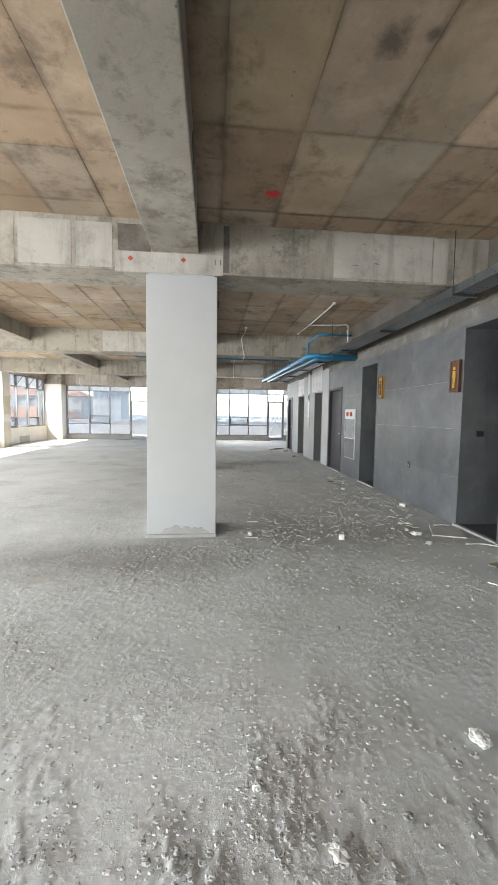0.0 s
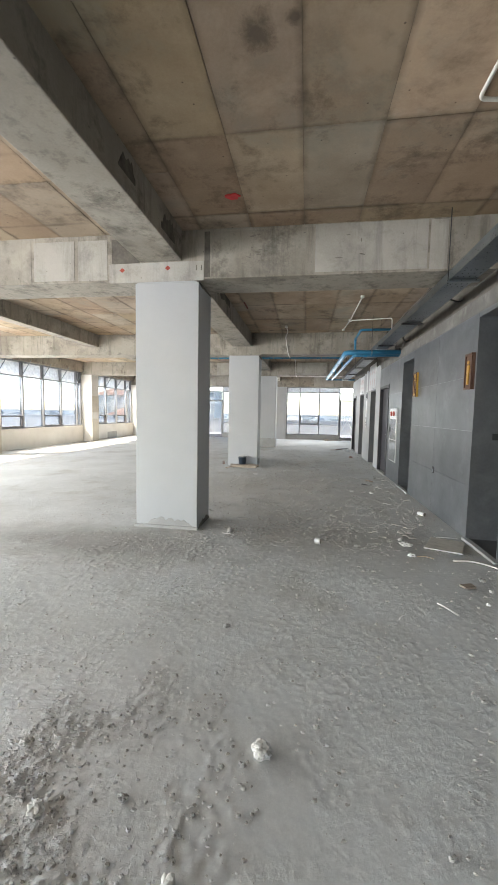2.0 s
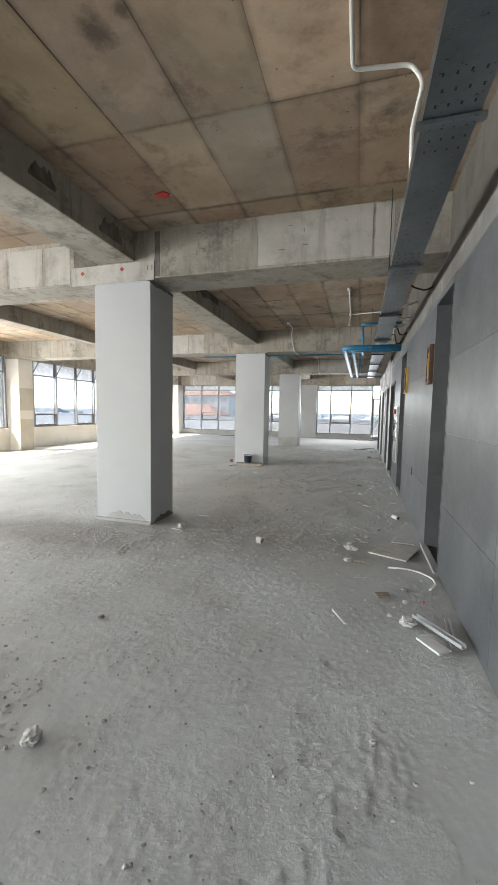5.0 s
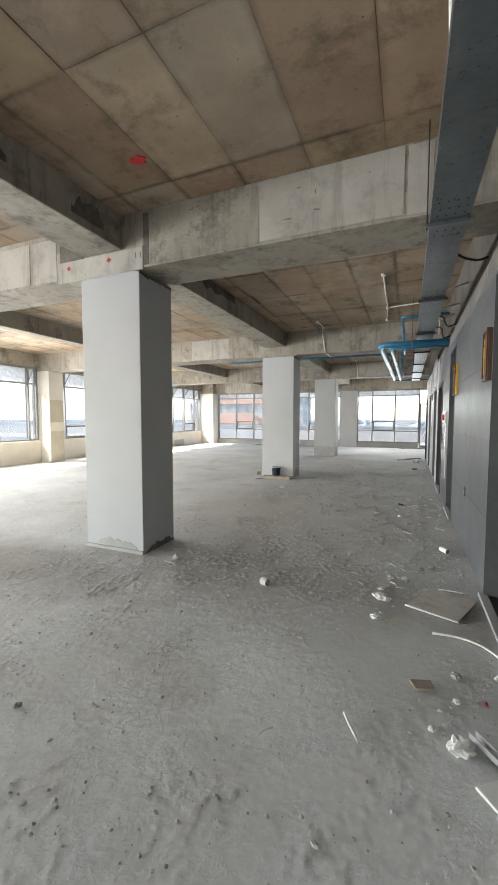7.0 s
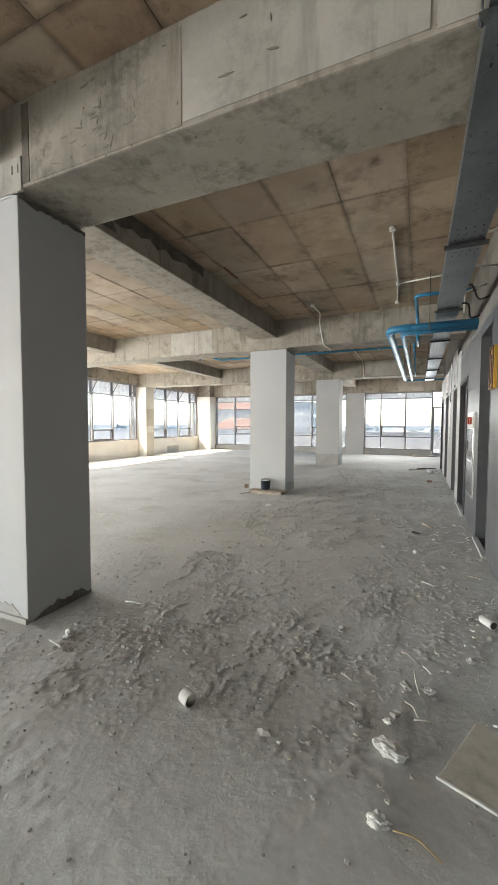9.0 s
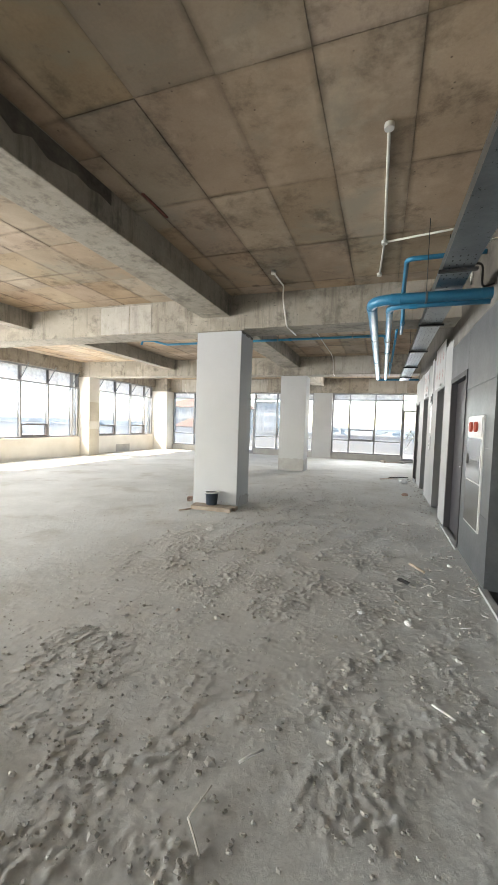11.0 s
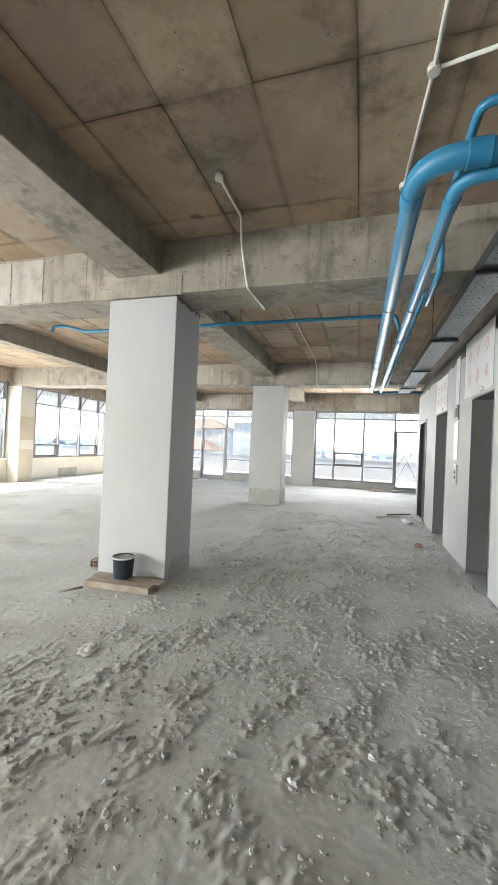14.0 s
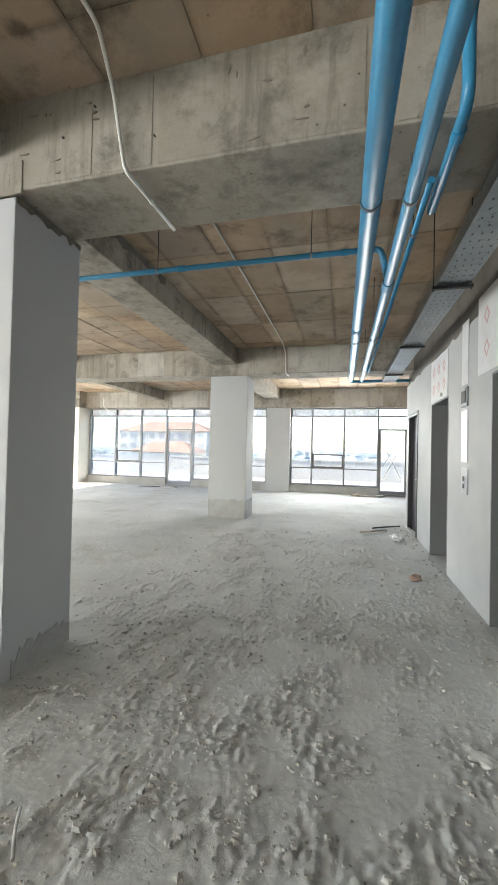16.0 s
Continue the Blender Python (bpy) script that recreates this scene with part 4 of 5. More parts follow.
def pipe_run(ob, name, pts, r, bend=0.12, mat=None):
    bm = bmesh.new()
    tube(bm, rounded(pts, bend, 7), r, 18)
    return part(name, bm, mat or BLUE, ob)


def collar(ob, p, axis, r, length=0.09, mat=None, name="coupling"):
    d = Vector(axis) * length / 2
    bm = bmesh.new()
    tube(bm, [Vector(p) - d, Vector(p) - 0.9 * d, Vector(p) + 0.9 * d, Vector(p) + d], r, 18)
    part(name, bm, mat or BLUE, ob)


def hanger(ob, p, r):
    bm = bmesh.new()
    tube(bm, [(p[0], p[1], p[2] + r), (p[0], p[1], SLAB_Z + 0.01)], 0.004, 6)
    part("hanger_rod", bm, BLACK, ob)
    collar(ob, p, (0, 1, 0), r + 0.006, 0.022, STEEL, "clamp")


PA, PB, PC = 8.94, 9.02, 9.36
pipe_run(pipe_a, "pipe", [(3.42, PA, 2.885), (2.252, PA, 2.885), (2.25, 17.1, 3.03)], R, 0.20)
collar(pipe_a, (2.50, PA, 2.885), (1, 0, 0), R + 0.006, 0.10)
for y in (PA + 0.27, 13.4):
    collar(pipe_a, (2.25, y, 2.885 + 0.0178 * (y - PA)), (0, 1, 0), R + 0.005, 0.10)
for y in (10.95, 13.9, 16.0):
    hanger(pipe_a, (2.25, y, 2.885 + 0.0178 * (y - PA)), R)
bm = bmesh.new()
tube(bm, [(2.80, PA, 2.885 + R), (2.80, PA, SLAB_Z + 0.01)], 0.004, 6)
part("hanger_rod", bm, BLACK, pipe_a)
collar(pipe_a, (2.80, PA, 2.885), (1, 0, 0), R + 0.006, 0.022, STEEL, "clamp")

pipe_b = thing("water_pipe", (2.47, PB, 2.96), "blue plastic water pipe running beside the drain", "pipe")
pipe_run(pipe_b, "pipe", [(3.42, PB, 2.84), (2.445, PB, 2.84), (2.47, 17.0, 3.0)], 0.038, 0.14)
collar(pipe_b, (2.68, PB, 2.84), (1, 0, 0), 0.044, 0.08)
collar(pipe_b, (2.446, PB + 0.20, 2.844), (0, 1, 0), 0.043, 0.08)
collar(pipe_b, (2.455, 12.06, 2.901), (0, 1, 0), 0.046, 0.14)
for y in (10.90, 13.7, 15.8):
    hanger(pipe_b, (2.445 + 0.003 * (y - PB), y, 2.84 + 0.02 * (y - PB)), 0.038)

pipe_c = thing("vent_pipe", (2.63, PC, 3.47), "thin blue plastic vent pipe dropping to an open end", "pipe")
pipe_run(pipe_c, "pipe", [(3.42, PC, 3.47), (2.61, PC, 3.47), (2.63, 10.56, 3.48), (2.64, 10.60, 3.09), (2.65, 11.40, 3.09)], 0.028, 0.09)
for p, a in (((2.63, 10.50, 3.48), (0, 1, 0)), ((2.645, 10.78, 3.09), (0, 1, 0))):
    collar(pipe_c, p, a, 0.033, 0.06)
bm = bmesh.new()
tube(bm, [(3.05, PC, 3.495), (3.05, PC, SLAB_Z + 0.01)], 0.004, 6)
part("hanger_rod", bm, BLACK, pipe_c)

pipe_d = thing("branch_pipe", (0.0, 12.06, 3.2), "thin blue plastic branch pipe crossing under the slab", "pipe")
pipe_run(pipe_d, "pipe", [(2.455, 12.06, 2.92), (2.40, 12.06, 3.21), (-2.25, 12.06, 3.21), (-2.62, 12.06, 3.31), (-2.88, 12.06, 3.32), (-2.92, 12.06, 3.23)], 0.024, 0.05)
for x in (1.82, 0.35, -1.4):
    bm = bmesh.new()
    tube(bm, [(x, 12.06, 3.23), (x, 12.06, SLAB_Z + 0.01)], 0.004, 6)
    part("hanger_rod", bm, BLACK, pipe_d)
    collar(pipe_d, (x, 12.06, 3.21), (1, 0, 0), 0.03, 0.02, STEEL, "clamp")
for x in (2.1, 0.6, -0.9):
    collar(pipe_d, (x, 12.06, 3.21), (1, 0, 0), 0.029, 0.06)

pipe_e = thing("riser_pipe", (2.56, 12.0, 3.02), "thin pale blue pipe beside the water pipe", "pipe")
pipe_run(pipe_e, "pipe", [(2.58, 11.05, 3.06), (2.57, 16.6, 3.06), (2.57, 16.6, 3.45)], 0.02, 0.05)
for y in (11.6, 14.2):
    hanger(pipe_e, (2.575, y, 3.06), 0.02)
pipe_f = thing("cross_pipe", (2.9, 17.0, 3.0), "blue plastic pipe turning back into the wall", "pipe")
pipe_run(pipe_f, "pipe", [(2.25, 17.06, 3.03), (2.25, 17.1, 2.99), (3.44, 17.1, 2.99)], 0.03, 0.04)


def conduit(label, pts, boxes=(), r=0.011, group="ceiling conduits", saddles=()):
    ob = thing("conduit", pts[0], label, "conduit", group=group)
    bm = bmesh.new()
    tube(bm, rounded(pts, 0.05, 4), r, 8)
    part("tube", bm, CONDUIT, ob)
    for p in boxes:
        bm = bmesh.new()
        tube(bm, [(p[0], p[1], SLAB_Z + 0.01), (p[0], p[1], SLAB_Z - 0.035)], 0.035, 16)
        part("junction_box", bm, CONDUIT, ob)
    for p in saddles:
        bm = bmesh.new()
        tube(bm, [(p[0], p[1] - 0.012, p[2]), (p[0], p[1] + 0.012, p[2])], r + 0.005, 10)
        part("saddle", bm, CONDUIT, ob)


zc = SLAB_Z - 0.012
conduit("white plastic conduit with a lamp box on the slab", [(2.37, 7.50, zc), (2.35, 9.32, zc), (2.29, 10.30, zc)], [(2.37, 7.50), (2.35, 9.32), (2.29, 10.30)], 0.013)
conduit("white plastic conduit crossing the slab to the tray", [(2.35, 9.32, zc), (3.05, 9.20, zc), (3.25, 9.15, zc), (3.25, 9.15, 3.05)], (), 0.012)
conduit("white plastic conduit drooping from a lamp box over the beam", [(0.845, 9.86, zc), (0.862, 10.40, zc - 0.005), (0.79, 10.655, 3.57), (0.84, 10.668, 3.26), (0.875, 10.66, 3.10), (0.885, 10.96, 3.105), (0.892, 11.28, 3.105)], [(0.845, 9.86)], 0.012, saddles=[(0.885, 10.96, 3.105)])
conduit("white plastic conduit along the slab and down the beam", [(0.87, 11.22, zc), (0.89, 16.30, zc), (0.90, 16.66, zc - 0.12), (0.92, 16.66, 3.11), (0.94, 16.9, 3.108)], (), 0.012)
conduit("white plastic conduit bending down into the cable tray", [(2.50, 0.8, zc), (2.505, 2.45, zc), (2.505, 3.02, zc - 0.02), (2.86, 3.10, zc), (2.93, 3.08, 3.55), (2.88, 3.12, 3.3), (2.89, 3.1, 2.98)], (), 0.014)
conduit("white plastic conduit down the far beam", [(1.75, 16.7 + DEEP, zc), (2.0, 19.5, zc)], [(2.0, 19.5)], 0.012)
conduit("bent white plastic conduit hanging by the corner column", [(-7.4, 22.31, 3.45), (-7.4, 22.31, 3.1), (-7.2, 22.36, 2.9)], (), 0.014)

# loose cables between the tray and the wall
for pts, mat, label in (([(3.13, 5.4, 3.06), (3.2, 5.45, 3.02), (3.33, 5.5, 2.99), (3.42, 5.6, 3.05)], BLACK, "black cable looped from the tray to the wall"),
                        ([(3.12, 7.9, 3.06), (3.22, 8.0, 3.12), (3.3, 8.15, 2.96), (3.42, 8.25, 3.02)], BLACK, "black cable looped from the tray to the wall"),
                        ([(3.13, 8.6, 3.06), (3.26, 8.7, 3.1), (3.30, 8.9, 2.93), (3.42, 8.95, 2.98)], BLACK, "black cable looped from the tray to the wall"),
                        ([(3.13, 6.6, 3.07), (3.42, 6.95, 3.25)], CONDUIT, "short white conduit from tray to wall"),
                        ([(3.13, 7.3, 3.07), (3.42, 7.75, 3.2)], CONDUIT, "short white conduit from tray to wall"),
                        ([(3.13, 8.2, 3.07), (3.42, 8.5, 3.25)], CONDUIT, "short white conduit from tray to wall")):
    bm = bmesh.new()
    tube(bm, rounded(pts, 0.08, 4), 0.011, 8)
    tagged(part("cable" if mat is BLACK else "conduit", bm, mat), label, "cable" if mat is BLACK else "conduit", group="cables at the tray")

# ---- things on the lift wall ----
def sign(y, z, gilt, label):
    ob = thing("wall_sign", (WALL, y, z), label, "sign", group="wall signs")
    w, hh = 0.105, 0.22
    block("plate", GOLD if gilt else BROWN, ob, WALL - 0.032, WALL + 0.004, y - w, y + w, z - hh, z + hh, bevel=0.006)
    for dims in ((y - w, y + w, z + hh - 0.025, z + hh), (y - w, y + w, z - hh, z - hh + 0.025), (y - w, y - w + 0.025, z - hh + 0.026, z + hh - 0.026), (y + w - 0.025, y + w, z - hh + 0.026, z + hh - 0.026)):
        block("border", BROWN, ob, WALL - 0.044, WALL - 0.0325, *dims, bevel=0.003)
    bm = bmesh.new()
    tube(bm, [(WALL - 0.044, y, z + 0.11), (WALL - 0.033, y, z + 0.11)], 0.024, 14)
    box(bm, WALL - 0.044, WALL - 0.033, y - 0.032, y + 0.032, z - 0.02, z + 0.075)
    box(bm, WALL - 0.044, WALL - 0.033, y - 0.022, y + 0.022, z - 0.16, z - 0.02)
    part("emblem", bm, BROWN if gilt else GOLD, ob, "raised plain emblem")


sign(7.50, 2.07, True, "gilt plaque with a raised brown emblem")
sign(5.15, 2.06, False, "brown and gilt plaque with a raised emblem")

hydrant = thing("fire_cabinet", (WALL, 9.2, 0.45), "polished steel fire hose cabinet with two red alarm discs", "fire cabinet")
block("body", FILM, hydrant, WALL - 0.014, WALL + 0.01, 8.86, 9.54, 0.45, 1.66, bevel=0.004)
block("lower_panel", MIRRORSTEEL, hydrant, WALL - 0.020, WALL - 0.0145, 8.88, 9.52, 0.47, 0.94, bevel=0.002)
block("upper_door", MIRRORSTEEL, hydrant, WALL - 0.024, WALL - 0.0145, 8.88, 9.52, 0.955, 1.42, bevel=0.003)
alarm = block("alarm_panel", FILM, hydrant, WALL - 0.024, WALL - 0.0145, 8.88, 9.52, 1.44, 1.64, bevel=0.002)
for y in (9.08, 9.32):
    bm = bmesh.new()
    tube(bm, [(WALL - 0.025, y, 1.54), (WALL - 0.028, y, 1.54), (WALL - 0.045, y, 1.54), (WALL - 0.048, y, 1.54)], 0.055, 16)
    part("alarm_disc", bm, RUST, alarm, "red alarm disc")
block("handle", BLACK, hydrant, WALL - 0.036, WALL - 0.0245, 9.44, 9.47, 1.12, 1.24, bevel=0.003)

for y, z, label in ((6.33, 0.67, "small dark wall socket"),):
    ob = thing("wall_socket", (WALL, y, z), label, "socket")
    block("back_box", BLACK, ob, WALL - 0.008, WALL + 0.004, y - 0.04, y + 0.04, z - 0.05, z + 0.05, bevel=0.003)
    block("face", STEEL, ob, WALL - 0.014, WALL - 0.0085, y - 0.02, y + 0.02, z - 0.035, z + 0.01)
ob = thing("light_switch", (3.72, 4.98, 1.27), "black switch plate on the tiled reveal", "switch")
block("plate", BLACK, ob, 3.62, 3.72, 4.985, 5.001, 1.23, 1.31, bevel=0.003)

for y0, y1, z0, z1, label in ((11.72, 12.90, 2.27, 3.04, "white protective sheet with red diamond prints over a lift"), (14.02, 14.96, 2.25, 2.86, "white protective sheet with red diamond prints over a lift")):
    ob = thing("film_sheet", (WALL, (y0 + y1) / 2, z0), label, "sheet", group="lift film")
    block("sheet", FILM, ob, WALL - 0.008, WALL - 0.002, y0, y1, z0, z1, bevel=0.002)
    for i in range(3):
        for j in range(2):
            cy, cz = y0 + (y1 - y0) * (0.2 + 0.3 * i), z0 + (z1 - z0) * (0.3 + 0.4 * j)
            bm = bmesh.new()
            ring = [[bm.verts.new((WALL - x, cy + s * dy, cz + s * dz)) for dy, dz in ((-0.07, 0), (0, -0.09), (0.07, 0), (0, 0.09))] for x, s in ((0.0095, 1), (0.0095, 0.62), (0.0083, 1), (0.0083, 0.62))]
            for a, b in ((0, 1), (1, 3), (3, 2), (2, 0)):
                for n in range(4):
                    bm.faces.new((ring[a][n], ring[a][(n + 1) % 4], ring[b][(n + 1) % 4], ring[b][n]))
            part("print", bm, PINK, ob)
ob = thing("film_strip", (WALL, 13.30, 1.0), "long strip of protective film hanging on the wall", "sheet")
block("strip", FILM, ob, WALL - 0.008, WALL - 0.002, 13.2, 13.42, 1.42, 1.98)
block("strip", FILM, ob, WALL - 0.008, WALL - 0.002, 13.2, 13.42, 2.26, 2.95)
ob = thing("lift_indicator", (WALL, 13.3, 2.02), "small lift floor indicator with a dark face", "lift indicator")
block("plate", STEEL, ob, WALL - 0.02, WALL + 0.003, 13.19, 13.41, 2.02, 2.23, bevel=0.004)
block("face", BLACK, ob, WALL - 0.026, WALL - 0.0205, 13.23, 13.37, 2.06, 2.19)
ob = thing("lift_call_panel", (WALL, 13.27, 1.09), "steel lift call panel with two dark buttons", "lift panel")
block("plate", STAINLESS, ob, WALL - 0.016, WALL + 0.003, 13.17, 13.38, 1.08, 1.36, bevel=0.004)
for z in (1.14, 1.22):
    block("button", BLACK, ob, WALL - 0.022, WALL - 0.0165, 13.25, 13.30, z, z + 0.05, bevel=0.003)
for y, z in ((12.05, 2.27), (14.3, 2.27)):
    ob = thing("sensor", (WALL - 0.02, y, z), "small white sensor at the lift head", "sensor", group="lift sensors")
    block("case", FILM, ob, WALL - 0.04, WALL - 0.0085, y - 0.03, y + 0.03, z, z + 0.05, bevel=0.006)

# red mark and rust groove on the slab
# flat red patch drawn in place of a hanging red plastic cap
ob = thing("red_cap_patch", (0.60, 4.04, SLAB_Z), "flat red patch on the concrete slab in place of a red plastic cap", "paint mark")
bm = bmesh.new()
r = random.Random(2)
ring = [(0.60 + (0.05 + 0.035 * r.random()) * math.cos(a), 4.04 + (0.04 + 0.03 * r.random()) * math.sin(a)) for a in [k * math.tau / 14 for k in range(14)]]
lo, hi = [bm.verts.new((x, y, SLAB_Z - 0.003)) for x, y in ring], [bm.verts.new((x, y, SLAB_Z + 0.012)) for x, y in ring]
bm.faces.new(lo), bm.faces.new(hi)
for k in range(14):
    bm.faces.new((lo[k], lo[(k + 1) % 14], hi[(k + 1) % 14], hi[k]))
part("splash", bm, surface("red_cap_colour", (0.55, 0.03, 0.03), (0.65, 0.05, 0.05), 0.6, grain=60, patch=20), ob)
ob = thing("rust_bar", (0.12, 7.9, SLAB_Z), "rusty steel strip stuck to the concrete slab", "steel strip")
block("bar", SCALED_RUST, ob, 0.105, 0.135, 7.72, 8.17, SLAB_Z - 0.006, SLAB_Z + 0.01)

STRAW = surface("yellow_straw", (0.34, 0.25, 0.11), (0.44, 0.33, 0.16), 0.7, grain=60, patch=8, bump=0.1)
PALEWOOD = surface("pale_dry_twig", (0.44, 0.42, 0.37), (0.56, 0.54, 0.49), 0.75, grain=60, patch=8, bump=0.2)
CARD = surface("brown_bark", (0.18, 0.145, 0.115), (0.27, 0.225, 0.18), 0.85, grain=40, patch=9, bump=0.3)
ZINC = surface("bright_zinc", (0.62, 0.64, 0.66), (0.74, 0.76, 0.78), 0.35, metal=0.6, grain=40, patch=4, bump=0.05)
DARKCLOD = surface("dark_mortar_clod", (0.29, 0.277, 0.245), (0.38, 0.365, 0.33), 0.92, grain=60, patch=9, bump=0.5, spread=0.18)
PALECRUMB = surface("pale_mortar_crumb", (0.41, 0.414, 0.418), (0.53, 0.534, 0.538), 0.9, grain=60, patch=9, bump=0.4, spread=0.1)
CLOD = surface("dusty_mortar_clod", (0.35, 0.345, 0.325), (0.46, 0.455, 0.433), 0.92, grain=60, patch=9, bump=0.5, spread=0.14)
# ---- loose things on the floor ----
def ground_z(x, y):
    return floor_height(x, y)


def chunk(name, x, y, size, label, material, category, seed, squash=0.6, group=""):
    r = random.Random(seed)
    bm = bmesh.new()
    bmesh.ops.create_icosphere(bm, subdivisions=3, radius=1.0)
    wide = r.uniform(0.9, 1.3)
    off = Vector((seed * 1.7, seed * 0.9, 0))
    for v in bm.verts:
        v.co *= 1 + 0.45 * noise.noise(v.co * 1.6 + off) + 0.26 * noise.noise(v.co * 3.5 + off) + 0.10 * noise.noise(v.co * 8 + off)
        v.co.x *= size * 1.05 * wide
        v.co.y *= size * 0.9
        v.co.z *= size * squash
    turn = r.uniform(0, 6.3)
    low = min(v.co.z for v in bm.verts)
    bmesh.ops.transform(bm, matrix=Matrix.Translation((x, y, ground_z(x, y) - low - 0.12 * size)) @ Matrix.Rotation(turn, 4, "Z"), verts=bm.verts)
    return tagged(part(name, bm, material), label, category, group)


chunk("plaster_chunk", 1.26, 1.645, 0.045, "white lump of broken plaster on the screed", WHITE, "rubble", 1)
chunk("plaster_chunk", 2.60, 4.61, 0.052, "crumbly white lump of broken plaster on the screed", WHITE, "rubble", 2, 0.5)
chunk("plaster_chunk", 2.577, 4.27, 0.036, "small white lump of broken plaster on the screed", WHITE, "rubble", 3)
chunk("crumpled_paper", 3.028, 3.198, 0.055, "crumpled white paper on the screed", WHITE, "paper", 4, 0.5)
chunk("crumpled_paper", 0.49, 4.70, 0.032, "crumpled white scrap beside the column", WHITE, "paper", 5, 0.8)
chunk("crumpled_paper", 0.21, 9.33, 0.07, "torn white paper scrap on the screed", WHITE, "paper", 6, 0.2)
chunk("plaster_chunk", 2.16, 9.0, 0.03, "white plaster chip on the screed", WHITE, "rubble", 7, 0.4)
chunk("plaster_chunk", 2.334, 7.649, 0.03, "white plaster chip on the screed", WHITE, "rubble", 8, 0.5)
chunk("plaster_chunk", 2.693, 7.587, 0.035, "white plaster chip on the screed", WHITE, "rubble", 9, 0.5)
chunk("plaster_chunk", 2.83, 10.88, 0.06, "flat white scrap on the screed", WHITE, "rubble", 10, 0.15)
chunk("brick_piece", 2.985, 13.68, 0.07, "broken red brick piece beside the wall", CLAY, "brick", 12, 0.45)
chunk("red_cap", 3.185, 3.567, 0.012, "small red plastic cap on the screed", RUST, "cap", 13, 0.8)
chunk("tan_chip", 0.955, 7.113, 0.018, "small tan chip on the screed", WOOD, "chip", 14, 0.5)
for n, (x, y, s) in enumerate(((3.064, 3.75, 0.028), (3.047, 3.535, 0.022), (2.911, 3.279, 0.018), (0.9, 2.6, 0.02), (2.2, 5.6, 0.018), (2.9, 8.2, 0.022), (3.05, 9.3, 0.025), (2.95, 8.9, 0.02), (3.2, 9.1, 0.02), (3.1, 8.6, 0.022), (0.45, 1.25, 0.03), (1.02, 1.12, 0.026), (0.75, 1.35, 0.018), (0.2, 1.5, 0.02))):
    chunk("plaster_chip", x, y, s, "small pale plaster chip on the screed", WHITE if n % 3 else STONE, "rubble", 30 + n, 0.55, "plaster chips")

def pipe_offcut(cx, cy, radius, half, turn, label):
    """A short cut of plastic pipe lying on its side."""
    ob = thing("pipe_offcut", (cx, cy, 0.0), label, "pipe offcut", group="pipe offcuts")
    bm = bmesh.new()
    z = ground_z(cx, cy) + radius - 0.002
    c, k = math.cos(turn), math.sin(turn)
    rings = []
    for s, r in ((-half, radius), (half, radius), (half, 0.89 * radius), (-half, 0.89 * radius)):
        rings.append([bm.verts.new((cx + c * s - k * r * math.cos(q), cy + k * s + c * r * math.cos(q), z + r * math.sin(q))) for q in [i * math.tau / 20 for i in range(20)]])
    for p, q in zip(rings, rings[1:] + rings[:1]):
        for i in range(20):
            bm.faces.new((p[i], p[(i + 1) % 20], q[(i + 1) % 20], q[i]))
    # inner wall takes a dark material in place of the shade inside
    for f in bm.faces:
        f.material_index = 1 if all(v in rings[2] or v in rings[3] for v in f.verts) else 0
    part("ring", bm, WHITE, ob).data.materials.append(DARK_TONE)


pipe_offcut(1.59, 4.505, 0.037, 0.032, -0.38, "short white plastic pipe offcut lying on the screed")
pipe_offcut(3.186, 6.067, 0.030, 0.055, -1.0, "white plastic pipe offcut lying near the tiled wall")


def slab_piece(name, corners, z0, z1, material, label, category):
    bm = bmesh.new()
    lo, hi = [bm.verts.new((x, y, z0)) for x, y in corners], [bm.verts.new((x, y, z1 + 0.004 * math.sin(9 * x))) for x, y in corners]
    n = len(corners)
    bm.faces.new(lo[::-1]), bm.faces.new(hi)
    for k in range(n):
        bm.faces.new((lo[k], lo[(k + 1) % n], hi[(k + 1) % n], hi[k]))
    bmesh.ops.bevel(bm, geom=bm.edges[:], offset=0.002, segments=1, affect="EDGES")
    return tagged(part(name, bm, material), label, category)


slab_piece("floor_tile_offcut", [(2.795, 4.565), (3.15, 4.43), (3.33, 4.84), (2.98, 4.955)], 0.0, 0.012, SLATE, "dusty mottled beige tile offcut lying by the passage", "tile offcut")
slab_piece("edge_strip", [(2.782, 4.553), (2.790, 4.564), (3.153, 4.428), (3.147, 4.414)], 0.0, 0.014, WHITE, "thin white plastic strip along the tile offcut", "strip")
slab_piece("wood_scrap", [(2.81, 3.61), (2.84, 3.54), (2.94, 3.57), (2.925, 3.645)], -0.004, 0.010, CARD, "flat brown scrap of bark on the screed", "wood scrap")
bm = bmesh.new()
cards = [[bm.verts.new(v) for v in row] for row in (((2.63, 8.46, 0.0), (2.73, 8.36, 0.004)), ((2.65, 8.48, 0.018), (2.745, 8.40, 0.014)), ((2.675, 8.53, 0.004), (2.76, 8.45, 0.0)))]
for a, b in zip(cards, cards[1:]):
    bm.faces.new((a[0], a[1], b[1], b[0]))
bmesh.ops.solidify(bm, geom=bm.faces[:], thickness=0.004)
tagged(part("card_scrap", bm, SHAFT), "small dark folded card scrap on the screed", "card scrap")


def stick(name, pts, r, material, label, category, bend=0.05):
    bm = bmesh.new()
    tube(bm, rounded([(x, y, max(0.0, ground_z(x, y)) + r + 0.002 + dz) for x, y, dz in pts], bend, 4), r, 8)
    return tagged(part(name, bm, material), label, category)


